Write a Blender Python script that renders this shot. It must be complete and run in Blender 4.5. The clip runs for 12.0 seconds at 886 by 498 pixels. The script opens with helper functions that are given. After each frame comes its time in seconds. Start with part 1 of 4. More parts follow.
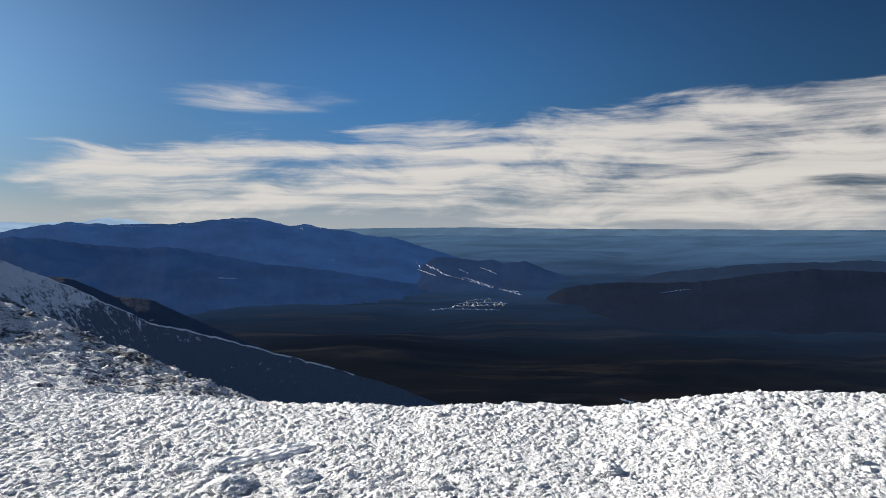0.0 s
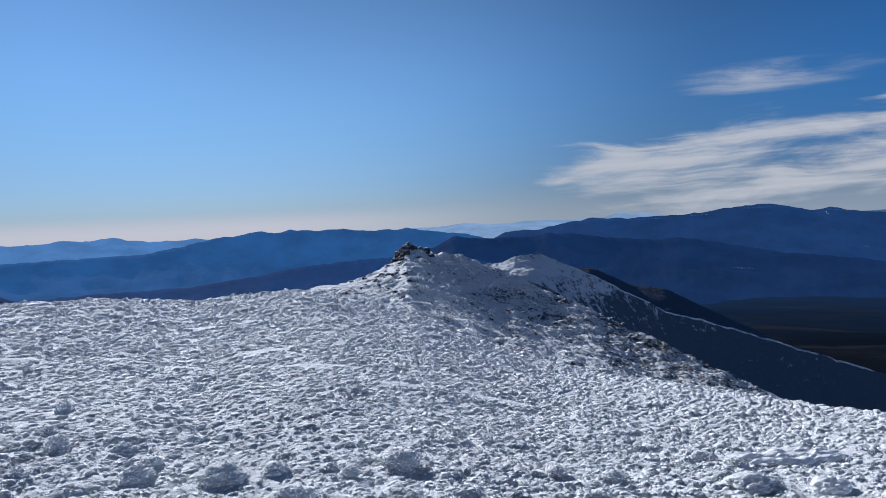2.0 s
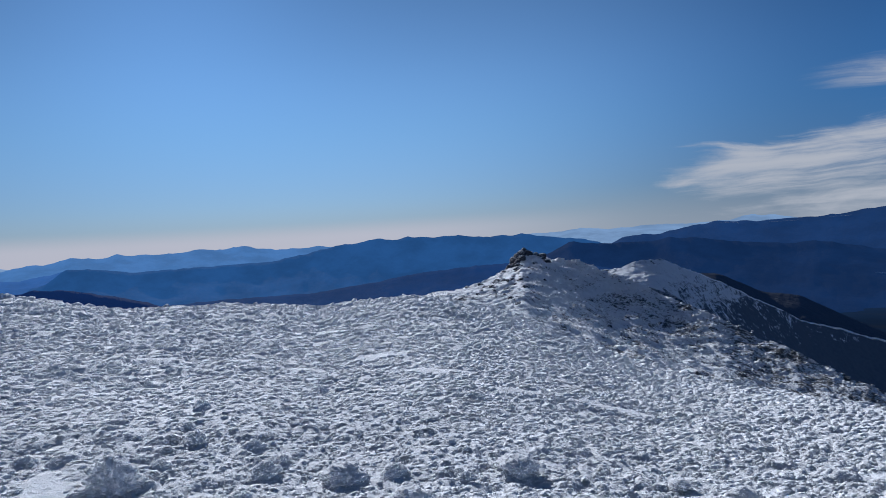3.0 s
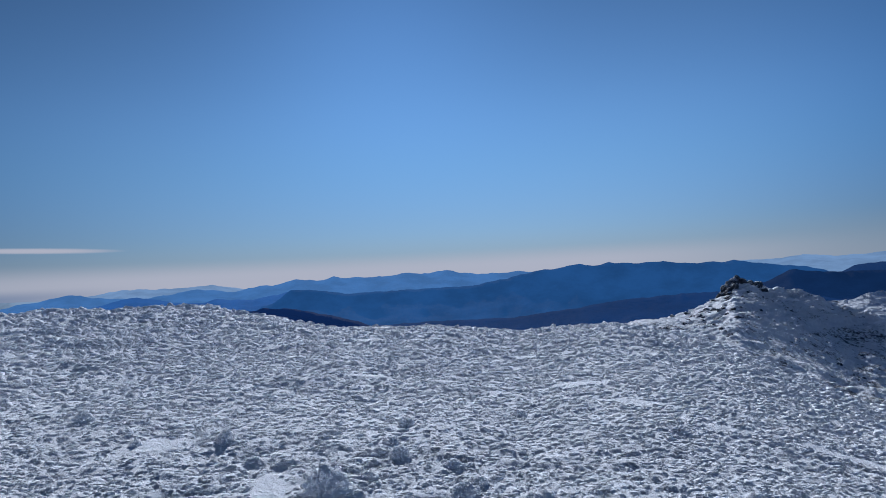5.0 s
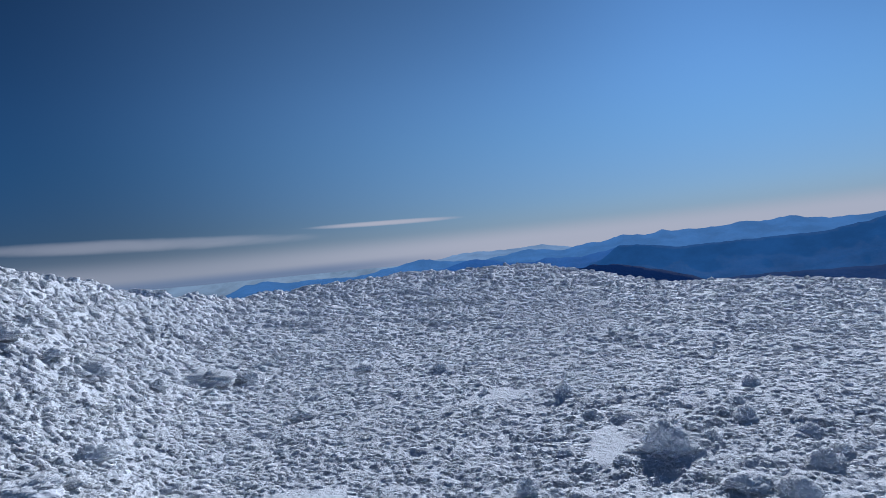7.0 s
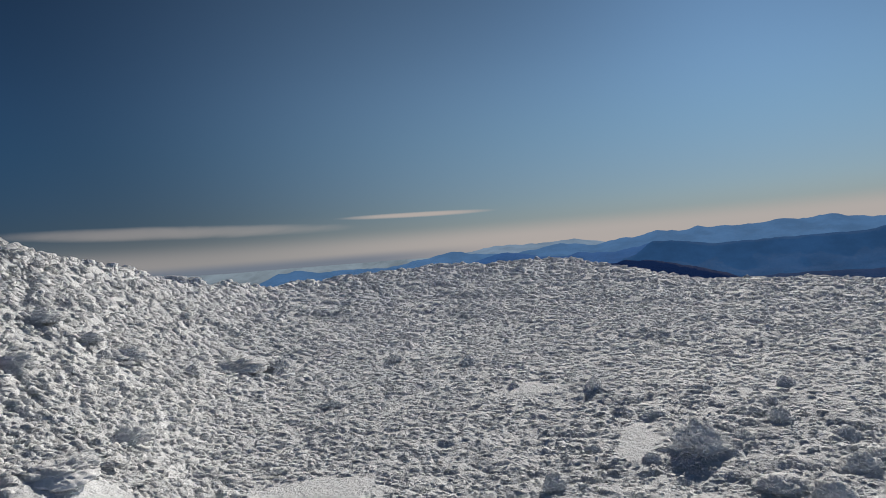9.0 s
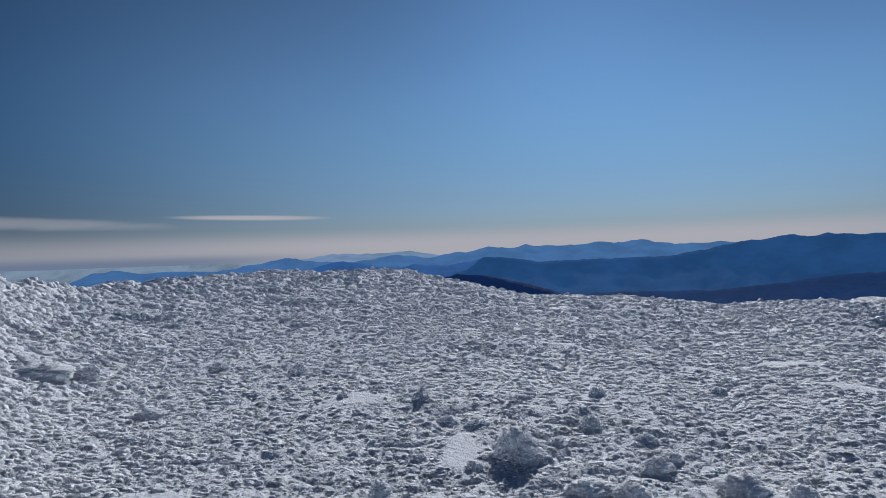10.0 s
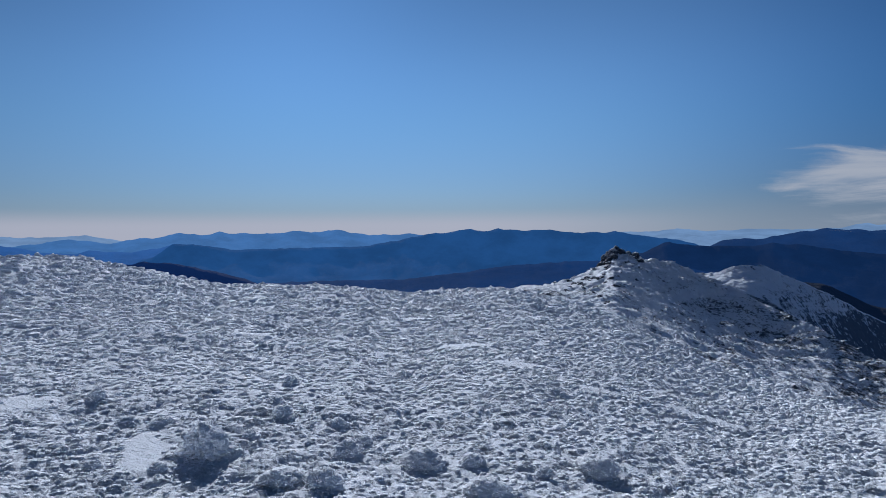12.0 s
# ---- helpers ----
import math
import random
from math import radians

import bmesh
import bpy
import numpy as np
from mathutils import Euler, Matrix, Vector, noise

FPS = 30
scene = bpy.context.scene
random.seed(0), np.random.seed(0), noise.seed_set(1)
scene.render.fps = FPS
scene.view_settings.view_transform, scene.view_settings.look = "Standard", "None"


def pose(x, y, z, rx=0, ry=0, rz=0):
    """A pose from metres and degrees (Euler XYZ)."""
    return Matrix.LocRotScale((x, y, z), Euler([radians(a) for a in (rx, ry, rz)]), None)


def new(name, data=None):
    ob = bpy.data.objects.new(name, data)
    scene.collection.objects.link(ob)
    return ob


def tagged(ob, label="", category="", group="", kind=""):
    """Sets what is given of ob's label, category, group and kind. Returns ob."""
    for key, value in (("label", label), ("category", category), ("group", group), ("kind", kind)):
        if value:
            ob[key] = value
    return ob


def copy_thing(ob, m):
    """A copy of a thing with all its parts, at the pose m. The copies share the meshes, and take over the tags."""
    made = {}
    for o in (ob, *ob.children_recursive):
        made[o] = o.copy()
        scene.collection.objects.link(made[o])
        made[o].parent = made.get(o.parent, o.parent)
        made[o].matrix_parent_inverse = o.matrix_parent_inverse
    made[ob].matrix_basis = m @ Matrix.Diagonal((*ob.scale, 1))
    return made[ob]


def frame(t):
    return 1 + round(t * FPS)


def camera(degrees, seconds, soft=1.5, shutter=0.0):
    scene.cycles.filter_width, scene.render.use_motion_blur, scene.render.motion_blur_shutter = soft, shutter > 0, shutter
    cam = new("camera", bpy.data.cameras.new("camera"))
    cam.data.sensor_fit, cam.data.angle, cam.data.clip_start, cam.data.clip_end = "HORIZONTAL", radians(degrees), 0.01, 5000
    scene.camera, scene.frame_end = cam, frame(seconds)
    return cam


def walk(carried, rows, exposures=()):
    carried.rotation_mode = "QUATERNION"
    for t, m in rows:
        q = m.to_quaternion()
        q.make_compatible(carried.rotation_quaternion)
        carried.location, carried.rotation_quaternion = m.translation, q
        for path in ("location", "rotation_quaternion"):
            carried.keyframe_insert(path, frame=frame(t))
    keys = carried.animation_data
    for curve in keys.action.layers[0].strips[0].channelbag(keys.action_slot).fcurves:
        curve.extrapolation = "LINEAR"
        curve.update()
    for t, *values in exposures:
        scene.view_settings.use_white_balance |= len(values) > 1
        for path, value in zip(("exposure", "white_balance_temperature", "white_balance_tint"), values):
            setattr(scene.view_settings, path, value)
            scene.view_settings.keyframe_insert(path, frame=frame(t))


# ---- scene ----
# A hiker turns on a rime-covered summit. The eye is EYE metres over the ground; z = 0 at the feet.
EYE = 1.62
cam = camera(63.2, 12.0, 0.9)
PATH = [
    (0.0, pose(0.0, 0.0, EYE, 88.30, 0.05, 0.00)),
    (0.5, pose(0.0, 0.0, EYE, 88.05, 1.58, 11.89)),
    (1.0, pose(0.0, 0.0, EYE, 88.15, 2.63, 23.72)),
    (1.5, pose(0.0, 0.0, EYE, 87.86, 2.94, 32.87)),
    (2.0, pose(0.0, 0.0, EYE, 88.55, 2.92, 39.15)),
    (2.5, pose(0.0, 0.0, EYE, 88.11, 2.93, 45.06)),
    (3.0, pose(0.0, 0.0, EYE, 89.53, 3.48, 48.32)),
    (3.5, pose(0.0, 0.0, EYE, 90.03, 2.74, 50.70)),
    (3.7, pose(0.0, 0.0, EYE, 90.02, 2.95, 52.98)),
    (5.3, pose(0.0, 0.0, EYE, 92.16, 2.61, 66.23)),
    (5.5, pose(0.0, 0.0, EYE, 91.67, 2.61, 67.77)),
    (6.0, pose(0.0, 0.0, EYE, 91.60, 2.63, 73.19)),
    (6.5, pose(0.0, 0.0, EYE, 91.32, 4.04, 82.70)),
    (7.0, pose(0.0, 0.0, EYE, 90.79, 5.56, 89.76)),
    (7.2, pose(0.0, 0.0, EYE, 91.36, 5.80, 91.00)),
    (8.0, pose(0.0, 0.0, EYE, 91.20, 5.80, 96.00)),
    (8.8, pose(0.0, 0.0, EYE, 90.74, 4.94, 94.41)),
    (9.0, pose(0.0, 0.0, EYE, 90.40, 4.53, 92.26)),
    (9.5, pose(0.0, 0.0, EYE, 90.09, 2.53, 85.82)),
    (10.0, pose(0.0, 0.0, EYE, 90.45, 1.83, 79.26)),
    (10.5, pose(0.0, 0.0, EYE, 90.35, 1.48, 73.15)),
    (11.0, pose(0.0, 0.0, EYE, 89.51, 1.37, 68.56)),
    (11.5, pose(0.0, 0.0, EYE, 89.39, 0.77, 61.03)),
    (12.0, pose(0.0, 0.0, EYE, 89.10, 0.52, 55.48)),
]
walk(cam, PATH, [(0.0, 0.94, 6700, 10), (0.6, 0.86, 6050, 10), (1.5, 0.64, 5650, 12), (7.2, 0.16, 5250, 12), (8.8, 0.1, 6820, 10), (9.5, 0.1, 6750, 10), (10.2, 0.09, 5550, 12), (12.0, 0.18, 5350, 12)])

# ---------------------------------------------------------------- light
SUN_AZ, SUN_EL = 69.0, 23.0          # degrees to the left of +y, and above the horizon
sun = new("sun", bpy.data.lights.new("sun", "SUN"))
sun.data.energy, sun.data.angle, sun.data.color = 4.0, radians(0.53), (1.0, 0.965, 0.915)
sun.matrix_world = pose(0, 0, 300, 90 - SUN_EL, 0, 180 + SUN_AZ)


class Nodes:
    """Short hand for a node tree."""

    def __init__(self, tree):
        self.tree = tree
        tree.nodes.clear()

    def add(self, kind, **settings):
        n = self.tree.nodes.new(kind)
        for k, v in settings.items():
            setattr(n, k, v)
        return n

    def put(self, socket, value):
        if isinstance(value, bpy.types.NodeSocket):
            self.tree.links.new(value, socket)
        else:
            socket.default_value = value

    def math(self, op, a, b=0.0, c=0.0, clamp=False):
        n = self.add("ShaderNodeMath", operation=op, use_clamp=clamp)
        for s, v in zip(n.inputs, (a, b, c)):
            self.put(s, v)
        return n.outputs[0]

    def step(self, value, lo, hi, to_lo=0.0, to_hi=1.0):
        n = self.add("ShaderNodeMapRange", interpolation_type="SMOOTHSTEP")
        for s, v in zip(n.inputs, (value, lo, hi, to_lo, to_hi)):
            self.put(s, v)
        return n.outputs[0]

    def noise(self, vector, scale, detail=4.0, rough=0.55, distort=0.0):
        n = self.add("ShaderNodeTexNoise")
        if vector is not None:
            self.put(n.inputs["Vector"], vector)
        for k, v in (("Scale", scale), ("Detail", detail), ("Roughness", rough), ("Distortion", distort)):
            n.inputs[k].default_value = v
        return n.outputs["Fac"]

    def mix(self, fac, a, b):
        n = self.add("ShaderNodeMix", data_type="RGBA")
        self.put(n.inputs["Factor"], fac)
        self.put(n.inputs["A"], a if isinstance(a, bpy.types.NodeSocket) else (*a, 1))
        self.put(n.inputs["B"], b if isinstance(b, bpy.types.NodeSocket) else (*b, 1))
        return n.outputs["Result"]

    def combine(self, x, y, z=0.0):
        n = self.add("ShaderNodeCombineXYZ")
        for s, v in zip(n.inputs, (x, y, z)):
            self.put(s, v)
        return n.outputs[0]


def make_sky():
    world = bpy.data.worlds.new("sky")
    scene.world = world
    world.use_nodes = True
    k = Nodes(world.node_tree)
    sky = k.add("ShaderNodeTexSky", sky_type="NISHITA", sun_disc=False)
    sky.sun_elevation, sky.sun_rotation = radians(SUN_EL), radians(-SUN_AZ)
    sky.altitude, sky.air_density, sky.dust_density, sky.ozone_density = 2000, 1.0, 0.0, 2.5
    ways = k.add("ShaderNodeTexCoord").outputs["Generated"]
    xyz = k.add("ShaderNodeSeparateXYZ")
    k.put(xyz.inputs[0], ways)
    x, y, z = xyz.outputs
    deg = 180 / math.pi
    az = k.math("MULTIPLY", k.math("ARCTAN2", k.math("MULTIPLY", x, -1.0), y), deg)
    el = k.math("MULTIPLY", k.math("ARCSINE", z), deg)
    # a bank of cirrus over the valley, long streaks that end in wisps
    warp = k.noise(k.combine(k.math("MULTIPLY", az, 0.05), k.math("MULTIPLY", el, 0.12)), 1.0, 3.0)
    v = k.math("ADD", el, k.math("MULTIPLY", k.math("SUBTRACT", warp, 0.5), 3.0))
    fine = k.noise(k.combine(k.math("MULTIPLY", az, 0.085), k.math("MULTIPLY", v, 0.36)), 1.0, 8.0, 0.6, 0.4)
    top = k.math("SUBTRACT", 8.7, k.math("MULTIPLY", az, 0.075))
    upper = k.step(k.math("SUBTRACT", top, el), -0.9, 2.4)
    lower = k.step(el, 0.0, 3.0)
    left = k.step(k.math("ADD", az, k.math("MULTIPLY", el, -0.4)), 36.0, 21.0)
    bank = k.math("MULTIPLY", k.math("MULTIPLY", upper, left), k.math("MULTIPLY_ADD", lower, 0.5, 0.5))
    layers = k.noise(k.combine(k.math("MULTIPLY", az, 0.035), k.math("MULTIPLY", v, 1.1), 4.0), 1.0, 6.0, 0.6)
    body = k.math("ADD", fine, k.math("ADD", k.math("MULTIPLY", bank, 0.32), k.math("MULTIPLY", k.math("SUBTRACT", layers, 0.5), 0.48)))
    cloud = k.math("MULTIPLY", k.step(body, 0.60, 0.9), k.step(layers, 0.2, 0.65, 0.72, 0.95))
    cloud = k.math("MULTIPLY", cloud, k.step(bank, 0.0, 0.25))
    # one thin wisp above the bank
    d1 = k.math("POWER", k.math("DIVIDE", k.math("SUBTRACT", az, 14.5), 8.5), 2.0)
    d2 = k.math("POWER", k.math("DIVIDE", k.math("SUBTRACT", el, 9.9), 1.3), 2.0)
    wisp = k.math("MULTIPLY", k.step(k.math("ADD", d1, k.math("MULTIPLY_ADD", k.math("SUBTRACT", layers, 0.5), 2.5, d2)), 1.0, 0.0), k.step(fine, 0.35, 0.7))
    cloud = k.math("MAXIMUM", cloud, k.math("MULTIPLY", wisp, 0.75))
    # low thin streaks beside the sun
    streak = 0.0
    for a0, e0, wa, we, tilt, much in ((94.5, 3.3, 7.0, 0.24, 0.02, 1.0), (113.0, 3.15, 15.0, 0.6, 0.03, 0.48)):
        q1 = k.math("POWER", k.math("DIVIDE", k.math("SUBTRACT", az, a0), wa), 2.0)
        e2 = k.math("SUBTRACT", k.math("SUBTRACT", el, e0), k.math("MULTIPLY", k.math("SUBTRACT", az, a0), tilt))
        q2 = k.math("POWER", k.math("DIVIDE", e2, we), 2.0)
        s = k.math("MULTIPLY", k.step(k.math("ADD", q1, k.math("MULTIPLY_ADD", k.math("SUBTRACT", fine, 0.5), 1.2, q2)), 1.0, 0.0), k.step(fine, 0.1, 0.45))
        streak = k.math("MAXIMUM", streak, k.math("MULTIPLY", s, much))
    # haze that lies on the horizon
    sun_way = (-math.sin(radians(SUN_AZ)) * math.cos(radians(SUN_EL)), math.cos(radians(SUN_AZ)) * math.cos(radians(SUN_EL)), math.sin(radians(SUN_EL)))
    dot = k.add("ShaderNodeVectorMath", operation="DOT_PRODUCT")
    k.put(dot.inputs[0], ways)
    dot.inputs[1].default_value = sun_way
    near_sun = k.math("MULTIPLY", k.math("ADD", k.step(dot.outputs["Value"], 0.63, 1.0, 0.5, 1.1), k.math("MULTIPLY", k.math("POWER", k.math("MAXIMUM", dot.outputs["Value"], 0.0), 55.0), 0.45)), k.step(dot.outputs["Value"], -0.2, 0.5, 0.42, 1.0))
    near_sun = k.math("ADD", near_sun, k.step(dot.outputs["Value"], -0.1, -0.75, 0.0, 1.25))
    clear = k.math("MULTIPLY", k.step(el, -4.0, 14.0, 0.48, 1.0), k.step(el, 5.0, 36.0, 1.0, 0.55))
    deep = k.add("ShaderNodeVectorMath", operation="SCALE")
    tint = k.add("ShaderNodeVectorMath", operation="MULTIPLY")
    k.put(tint.inputs[0], sky.outputs[0])
    away = k.step(dot.outputs["Value"], 0.95, 0.45)
    k.put(tint.inputs[1], k.mix(k.step(el, 10.0, 1.0), k.mix(away, (0.86, 0.95, 0.95), (0.42, 0.86, 1.25)), k.mix(away, (0.92, 0.92, 1.0), (0.66, 0.84, 1.2))))
    k.put(deep.inputs[0], tint.outputs[0])
    veil = k.math("MULTIPLY_ADD", k.math("ADD", k.math("MULTIPLY", x, 0.26), k.math("MULTIPLY", y, 0.966)), 0.36, 0.93)
    k.put(deep.inputs["Scale"], k.math("MULTIPLY", k.math("MULTIPLY", clear, near_sun), veil))
    haze = k.math("MULTIPLY", k.step(el, 4.0, -0.2), 0.6)
    colour = k.mix(haze, deep.outputs[0], (4.6, 5.0, 5.6))
    band = k.math("MULTIPLY", k.step(el, 2.4, 0.9), k.math("MULTIPLY", k.step(az, 30.0, 55.0), k.step(az, 112.0, 84.0, 0.45, 1.0)))
    colour = k.mix(k.math("MULTIPLY", band, 0.7), colour, (8.0, 7.2, 7.1))
    low = k.math("MULTIPLY", k.step(el, 0.75, 0.0), k.step(az, 84.0, 100.0))
    colour = k.mix(k.math("MULTIPLY", low, 0.75), colour, (1.9, 2.7, 4.0))
    colour = k.mix(cloud, colour, (6.7, 6.5, 6.25))
    colour = k.mix(streak, colour, (7.2, 6.7, 6.6))
    back = k.add("ShaderNodeBackground")
    k.put(back.inputs[0], colour)
    back.inputs[1].default_value = 0.055
    out = k.add("ShaderNodeOutputWorld")
    k.put(out.inputs[0], back.outputs[0])


make_sky()


# ---------------------------------------------------------------- materials
def material(name):
    m = bpy.data.materials.new(name)
    m.use_nodes = True
    return m, Nodes(m.node_tree)


def finish(k, colour, rough, bump=None, strength=0.5, distance=0.02, haze_glow=None, depth=0.0):
    b = k.add("ShaderNodeBsdfPrincipled")
    k.put(b.inputs["Base Color"], colour if isinstance(colour, bpy.types.NodeSocket) else (*colour, 1))
    k.put(b.inputs["Roughness"], rough)
    b.inputs["Specular IOR Level"].default_value = 0.12
    if depth > 0:                    # light that soaks through snow and rime
        b.inputs["Subsurface Weight"].default_value = 0.6
        b.inputs["Subsurface Radius"].default_value = (1.0, 1.0, 1.0)
        b.inputs["Subsurface Scale"].default_value = depth
    if bump is not None:
        n = k.add("ShaderNodeBump")
        n.inputs["Strength"].default_value, n.inputs["Distance"].default_value = strength, distance
        k.put(n.inputs["Height"], bump)
        k.put(b.inputs["Normal"], n.outputs[0])
    shader = b.outputs[0]
    # haze put in as emission: the surface itself gives off the air's colour
    if haze_glow is not None:
        fac, air = haze_glow
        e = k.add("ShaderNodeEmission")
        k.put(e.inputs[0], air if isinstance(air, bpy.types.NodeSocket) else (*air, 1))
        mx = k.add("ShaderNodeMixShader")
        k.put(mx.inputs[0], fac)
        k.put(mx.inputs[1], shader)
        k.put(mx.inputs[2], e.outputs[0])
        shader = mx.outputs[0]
    out = k.add("ShaderNodeOutputMaterial")
    k.put(out.inputs[0], shader)


def rime_material():
    """Wind-packed rime over heath and stones: white lumps, hollows darkened here and there by painted shade and some
    frozen turf.
    """
    m, k = material("rime")
    p = k.add("ShaderNodeNewGeometry").outputs["Position"]
    mp = k.add("ShaderNodeMapping")
    k.put(mp.inputs[0], p)
    mp.inputs["Rotation"].default_value = (0, 0, radians(40))
    mp.inputs["Scale"].default_value = (1.0, 1.3, 1.6)
    q = mp.outputs[0]
    grain = k.noise(q, 60.0, 4.0, 0.7)
    lumps = k.noise(q, 15.0, 5.0, 0.65)
    coarse = k.noise(q, 4.0, 5.0, 0.65)
    patch = k.noise(p, 1.3, 5.0, 0.6)
    broad = k.noise(p, 0.12, 4.0, 0.55)
    white = k.mix(k.step(grain, 0.3, 0.75), (0.78, 0.80, 0.83), (0.95, 0.955, 0.96))
    white = k.mix(k.math("MULTIPLY", k.step(broad, 0.35, 0.7), 0.25), white, (0.70, 0.71, 0.74))
    # dark grey where the noise dips: mostly shade put into the colour, some turf
    sod_shade = k.step(k.math("ADD", k.math("ADD", lumps, k.math("MULTIPLY", patch, 0.5)), k.math("MULTIPLY", coarse, 0.6)), 0.88, 0.72)
    colour = k.mix(k.math("MULTIPLY", sod_shade, 0.35), white, (0.2, 0.2, 0.21))
    cells = 0.0
    for scale, much in ((10.0, 0.45), (24.0, 0.38), (52.0, 0.22)):
        vo = k.add("ShaderNodeTexVoronoi", feature="SMOOTH_F1")
        wob = k.add("ShaderNodeVectorMath", operation="ADD")
        k.put(wob.inputs[0], q)
        wv = k.add("ShaderNodeVectorMath", operation="SCALE")
        nz = k.add("ShaderNodeTexNoise")
        k.put(nz.inputs["Vector"], q)
        nz.inputs["Scale"].default_value = scale * 0.8
        k.put(wv.inputs[0], nz.outputs["Color"])
        wv.inputs["Scale"].default_value = 0.8 / scale
        k.put(wob.inputs[1], wv.outputs[0])
        k.put(vo.inputs["Vector"], wob.outputs[0])
        vo.inputs["Scale"].default_value = scale
        cells = k.math("MULTIPLY_ADD", vo.outputs["Distance"], -much, cells)
    high = k.math("ADD", cells, k.math("ADD", k.math("MULTIPLY", lumps, 0.5), k.math("MULTIPLY", grain, 0.2)))
    finish(k, colour, 0.9, high, 1.0, 0.048, depth=0.03)
    return m


def drift_material():
    """Smooth hard-blown snow."""
    m, k = material("drift_snow")
    p = k.add("ShaderNodeNewGeometry").outputs["Position"]
    n1, n2 = k.noise(p, 7.0, 4.0, 0.6), k.noise(p, 70.0, 3.0, 0.7)
    finish(k, k.mix(n2, (0.86, 0.87, 0.89), (0.95, 0.955, 0.96)), 0.85, k.math("MULTIPLY_ADD", n2, 0.3, n1), 0.6, 0.03)
    return m


def boulder_material(name, bare, full, dark, pale, depth=0.0):
    m, k = material(name)
    g = k.add("ShaderNodeNewGeometry")
    p = g.outputs["Position"]
    nz = k.add("ShaderNodeSeparateXYZ")
    k.put(nz.inputs[0], g.outputs["Normal"])
    grain = k.noise(p, 45.0, 4.0, 0.65)
    mp = k.add("ShaderNodeMapping")
    k.put(mp.inputs[0], p)
    mp.inputs["Rotation"].default_value = (radians(12), radians(-8), 0)
    mp.inputs["Scale"].default_value = (0.6, 0.6, 2.4)
    lumps = k.noise(mp.outputs[0], 9.0, 5.0, 0.6)
    stone = k.mix(lumps, dark, pale)
    rime = k.mix(grain, (0.84, 0.85, 0.87), (0.95, 0.955, 0.96))
    cover = k.step(k.math("ADD", k.math("MULTIPLY", nz.outputs[2], 0.4), lumps), bare, full)
    finish(k, k.mix(cover, stone, rime), 0.85, k.math("ADD", k.math("MULTIPLY", lumps, 1.3), k.math("MULTIPLY", grain, 0.5)), 1.0, 0.05, depth=depth)
    return m


def hill_material(name, snow_hi, snow_lo, scale, stretch, least, most, dark, pale, haze_glow=None):
    """Snow in streaks over dark heath; the cover thins out downhill from snow_hi to snow_lo metres."""
    m, k = material(name)
    p = k.add("ShaderNodeNewGeometry").outputs["Position"]
    mp = k.add("ShaderNodeMapping")
    k.put(mp.inputs[0], p)
    mp.inputs["Rotation"].default_value = (0, 0, radians(35))
    mp.inputs["Scale"].default_value = (scale, scale * stretch, scale)
    xyz = k.add("ShaderNodeSeparateXYZ")
    k.put(xyz.inputs[0], p)
    n1 = k.noise(mp.outputs[0], 1.0, 7.0, 0.68)
    n2 = k.noise(p, scale * 5, 5.0, 0.65)
    bands = k.add("ShaderNodeMapping")
    k.put(bands.inputs[0], p)
    bands.inputs["Scale"].default_value = (scale * 0.12, scale * 0.12, scale * 0.9)
    n0 = k.noise(bands.outputs[0], 1.0, 5.0, 0.6, 0.6)
    high = k.math("ADD", k.step(xyz.outputs[2], snow_lo, snow_hi, least, most), k.math("MULTIPLY", k.math("SUBTRACT", n0, 0.5), 0.45))
    cover = k.step(k.math("ADD", k.math("ADD", k.math("MULTIPLY", n1, 0.5), k.math("MULTIPLY", n2, 0.5)), high), 0.44, 0.55)
    heath = k.mix(n2, dark, pale)
    snow = k.mix(n2, (0.78, 0.8, 0.83), (0.94, 0.945, 0.95))
    finish(k, k.mix(cover, heath, snow), 0.85, k.math("ADD", n1, n2), 0.7, 0.35, haze_glow)
    return m


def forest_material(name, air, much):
    """Leafless and conifer forest seen through miles of air; that air's blue haze is painted as emission from the
    slope.
    """
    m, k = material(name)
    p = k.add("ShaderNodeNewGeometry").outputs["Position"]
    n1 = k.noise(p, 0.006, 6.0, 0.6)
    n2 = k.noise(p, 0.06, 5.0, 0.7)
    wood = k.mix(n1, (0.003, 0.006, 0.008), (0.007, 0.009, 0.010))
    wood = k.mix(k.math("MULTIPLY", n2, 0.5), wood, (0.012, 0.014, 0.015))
    # noise lightens and darkens the emitted haze, for folds in the slopes
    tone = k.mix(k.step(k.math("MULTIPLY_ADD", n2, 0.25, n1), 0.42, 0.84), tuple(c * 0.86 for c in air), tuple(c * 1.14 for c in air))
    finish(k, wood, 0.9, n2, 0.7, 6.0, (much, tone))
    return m


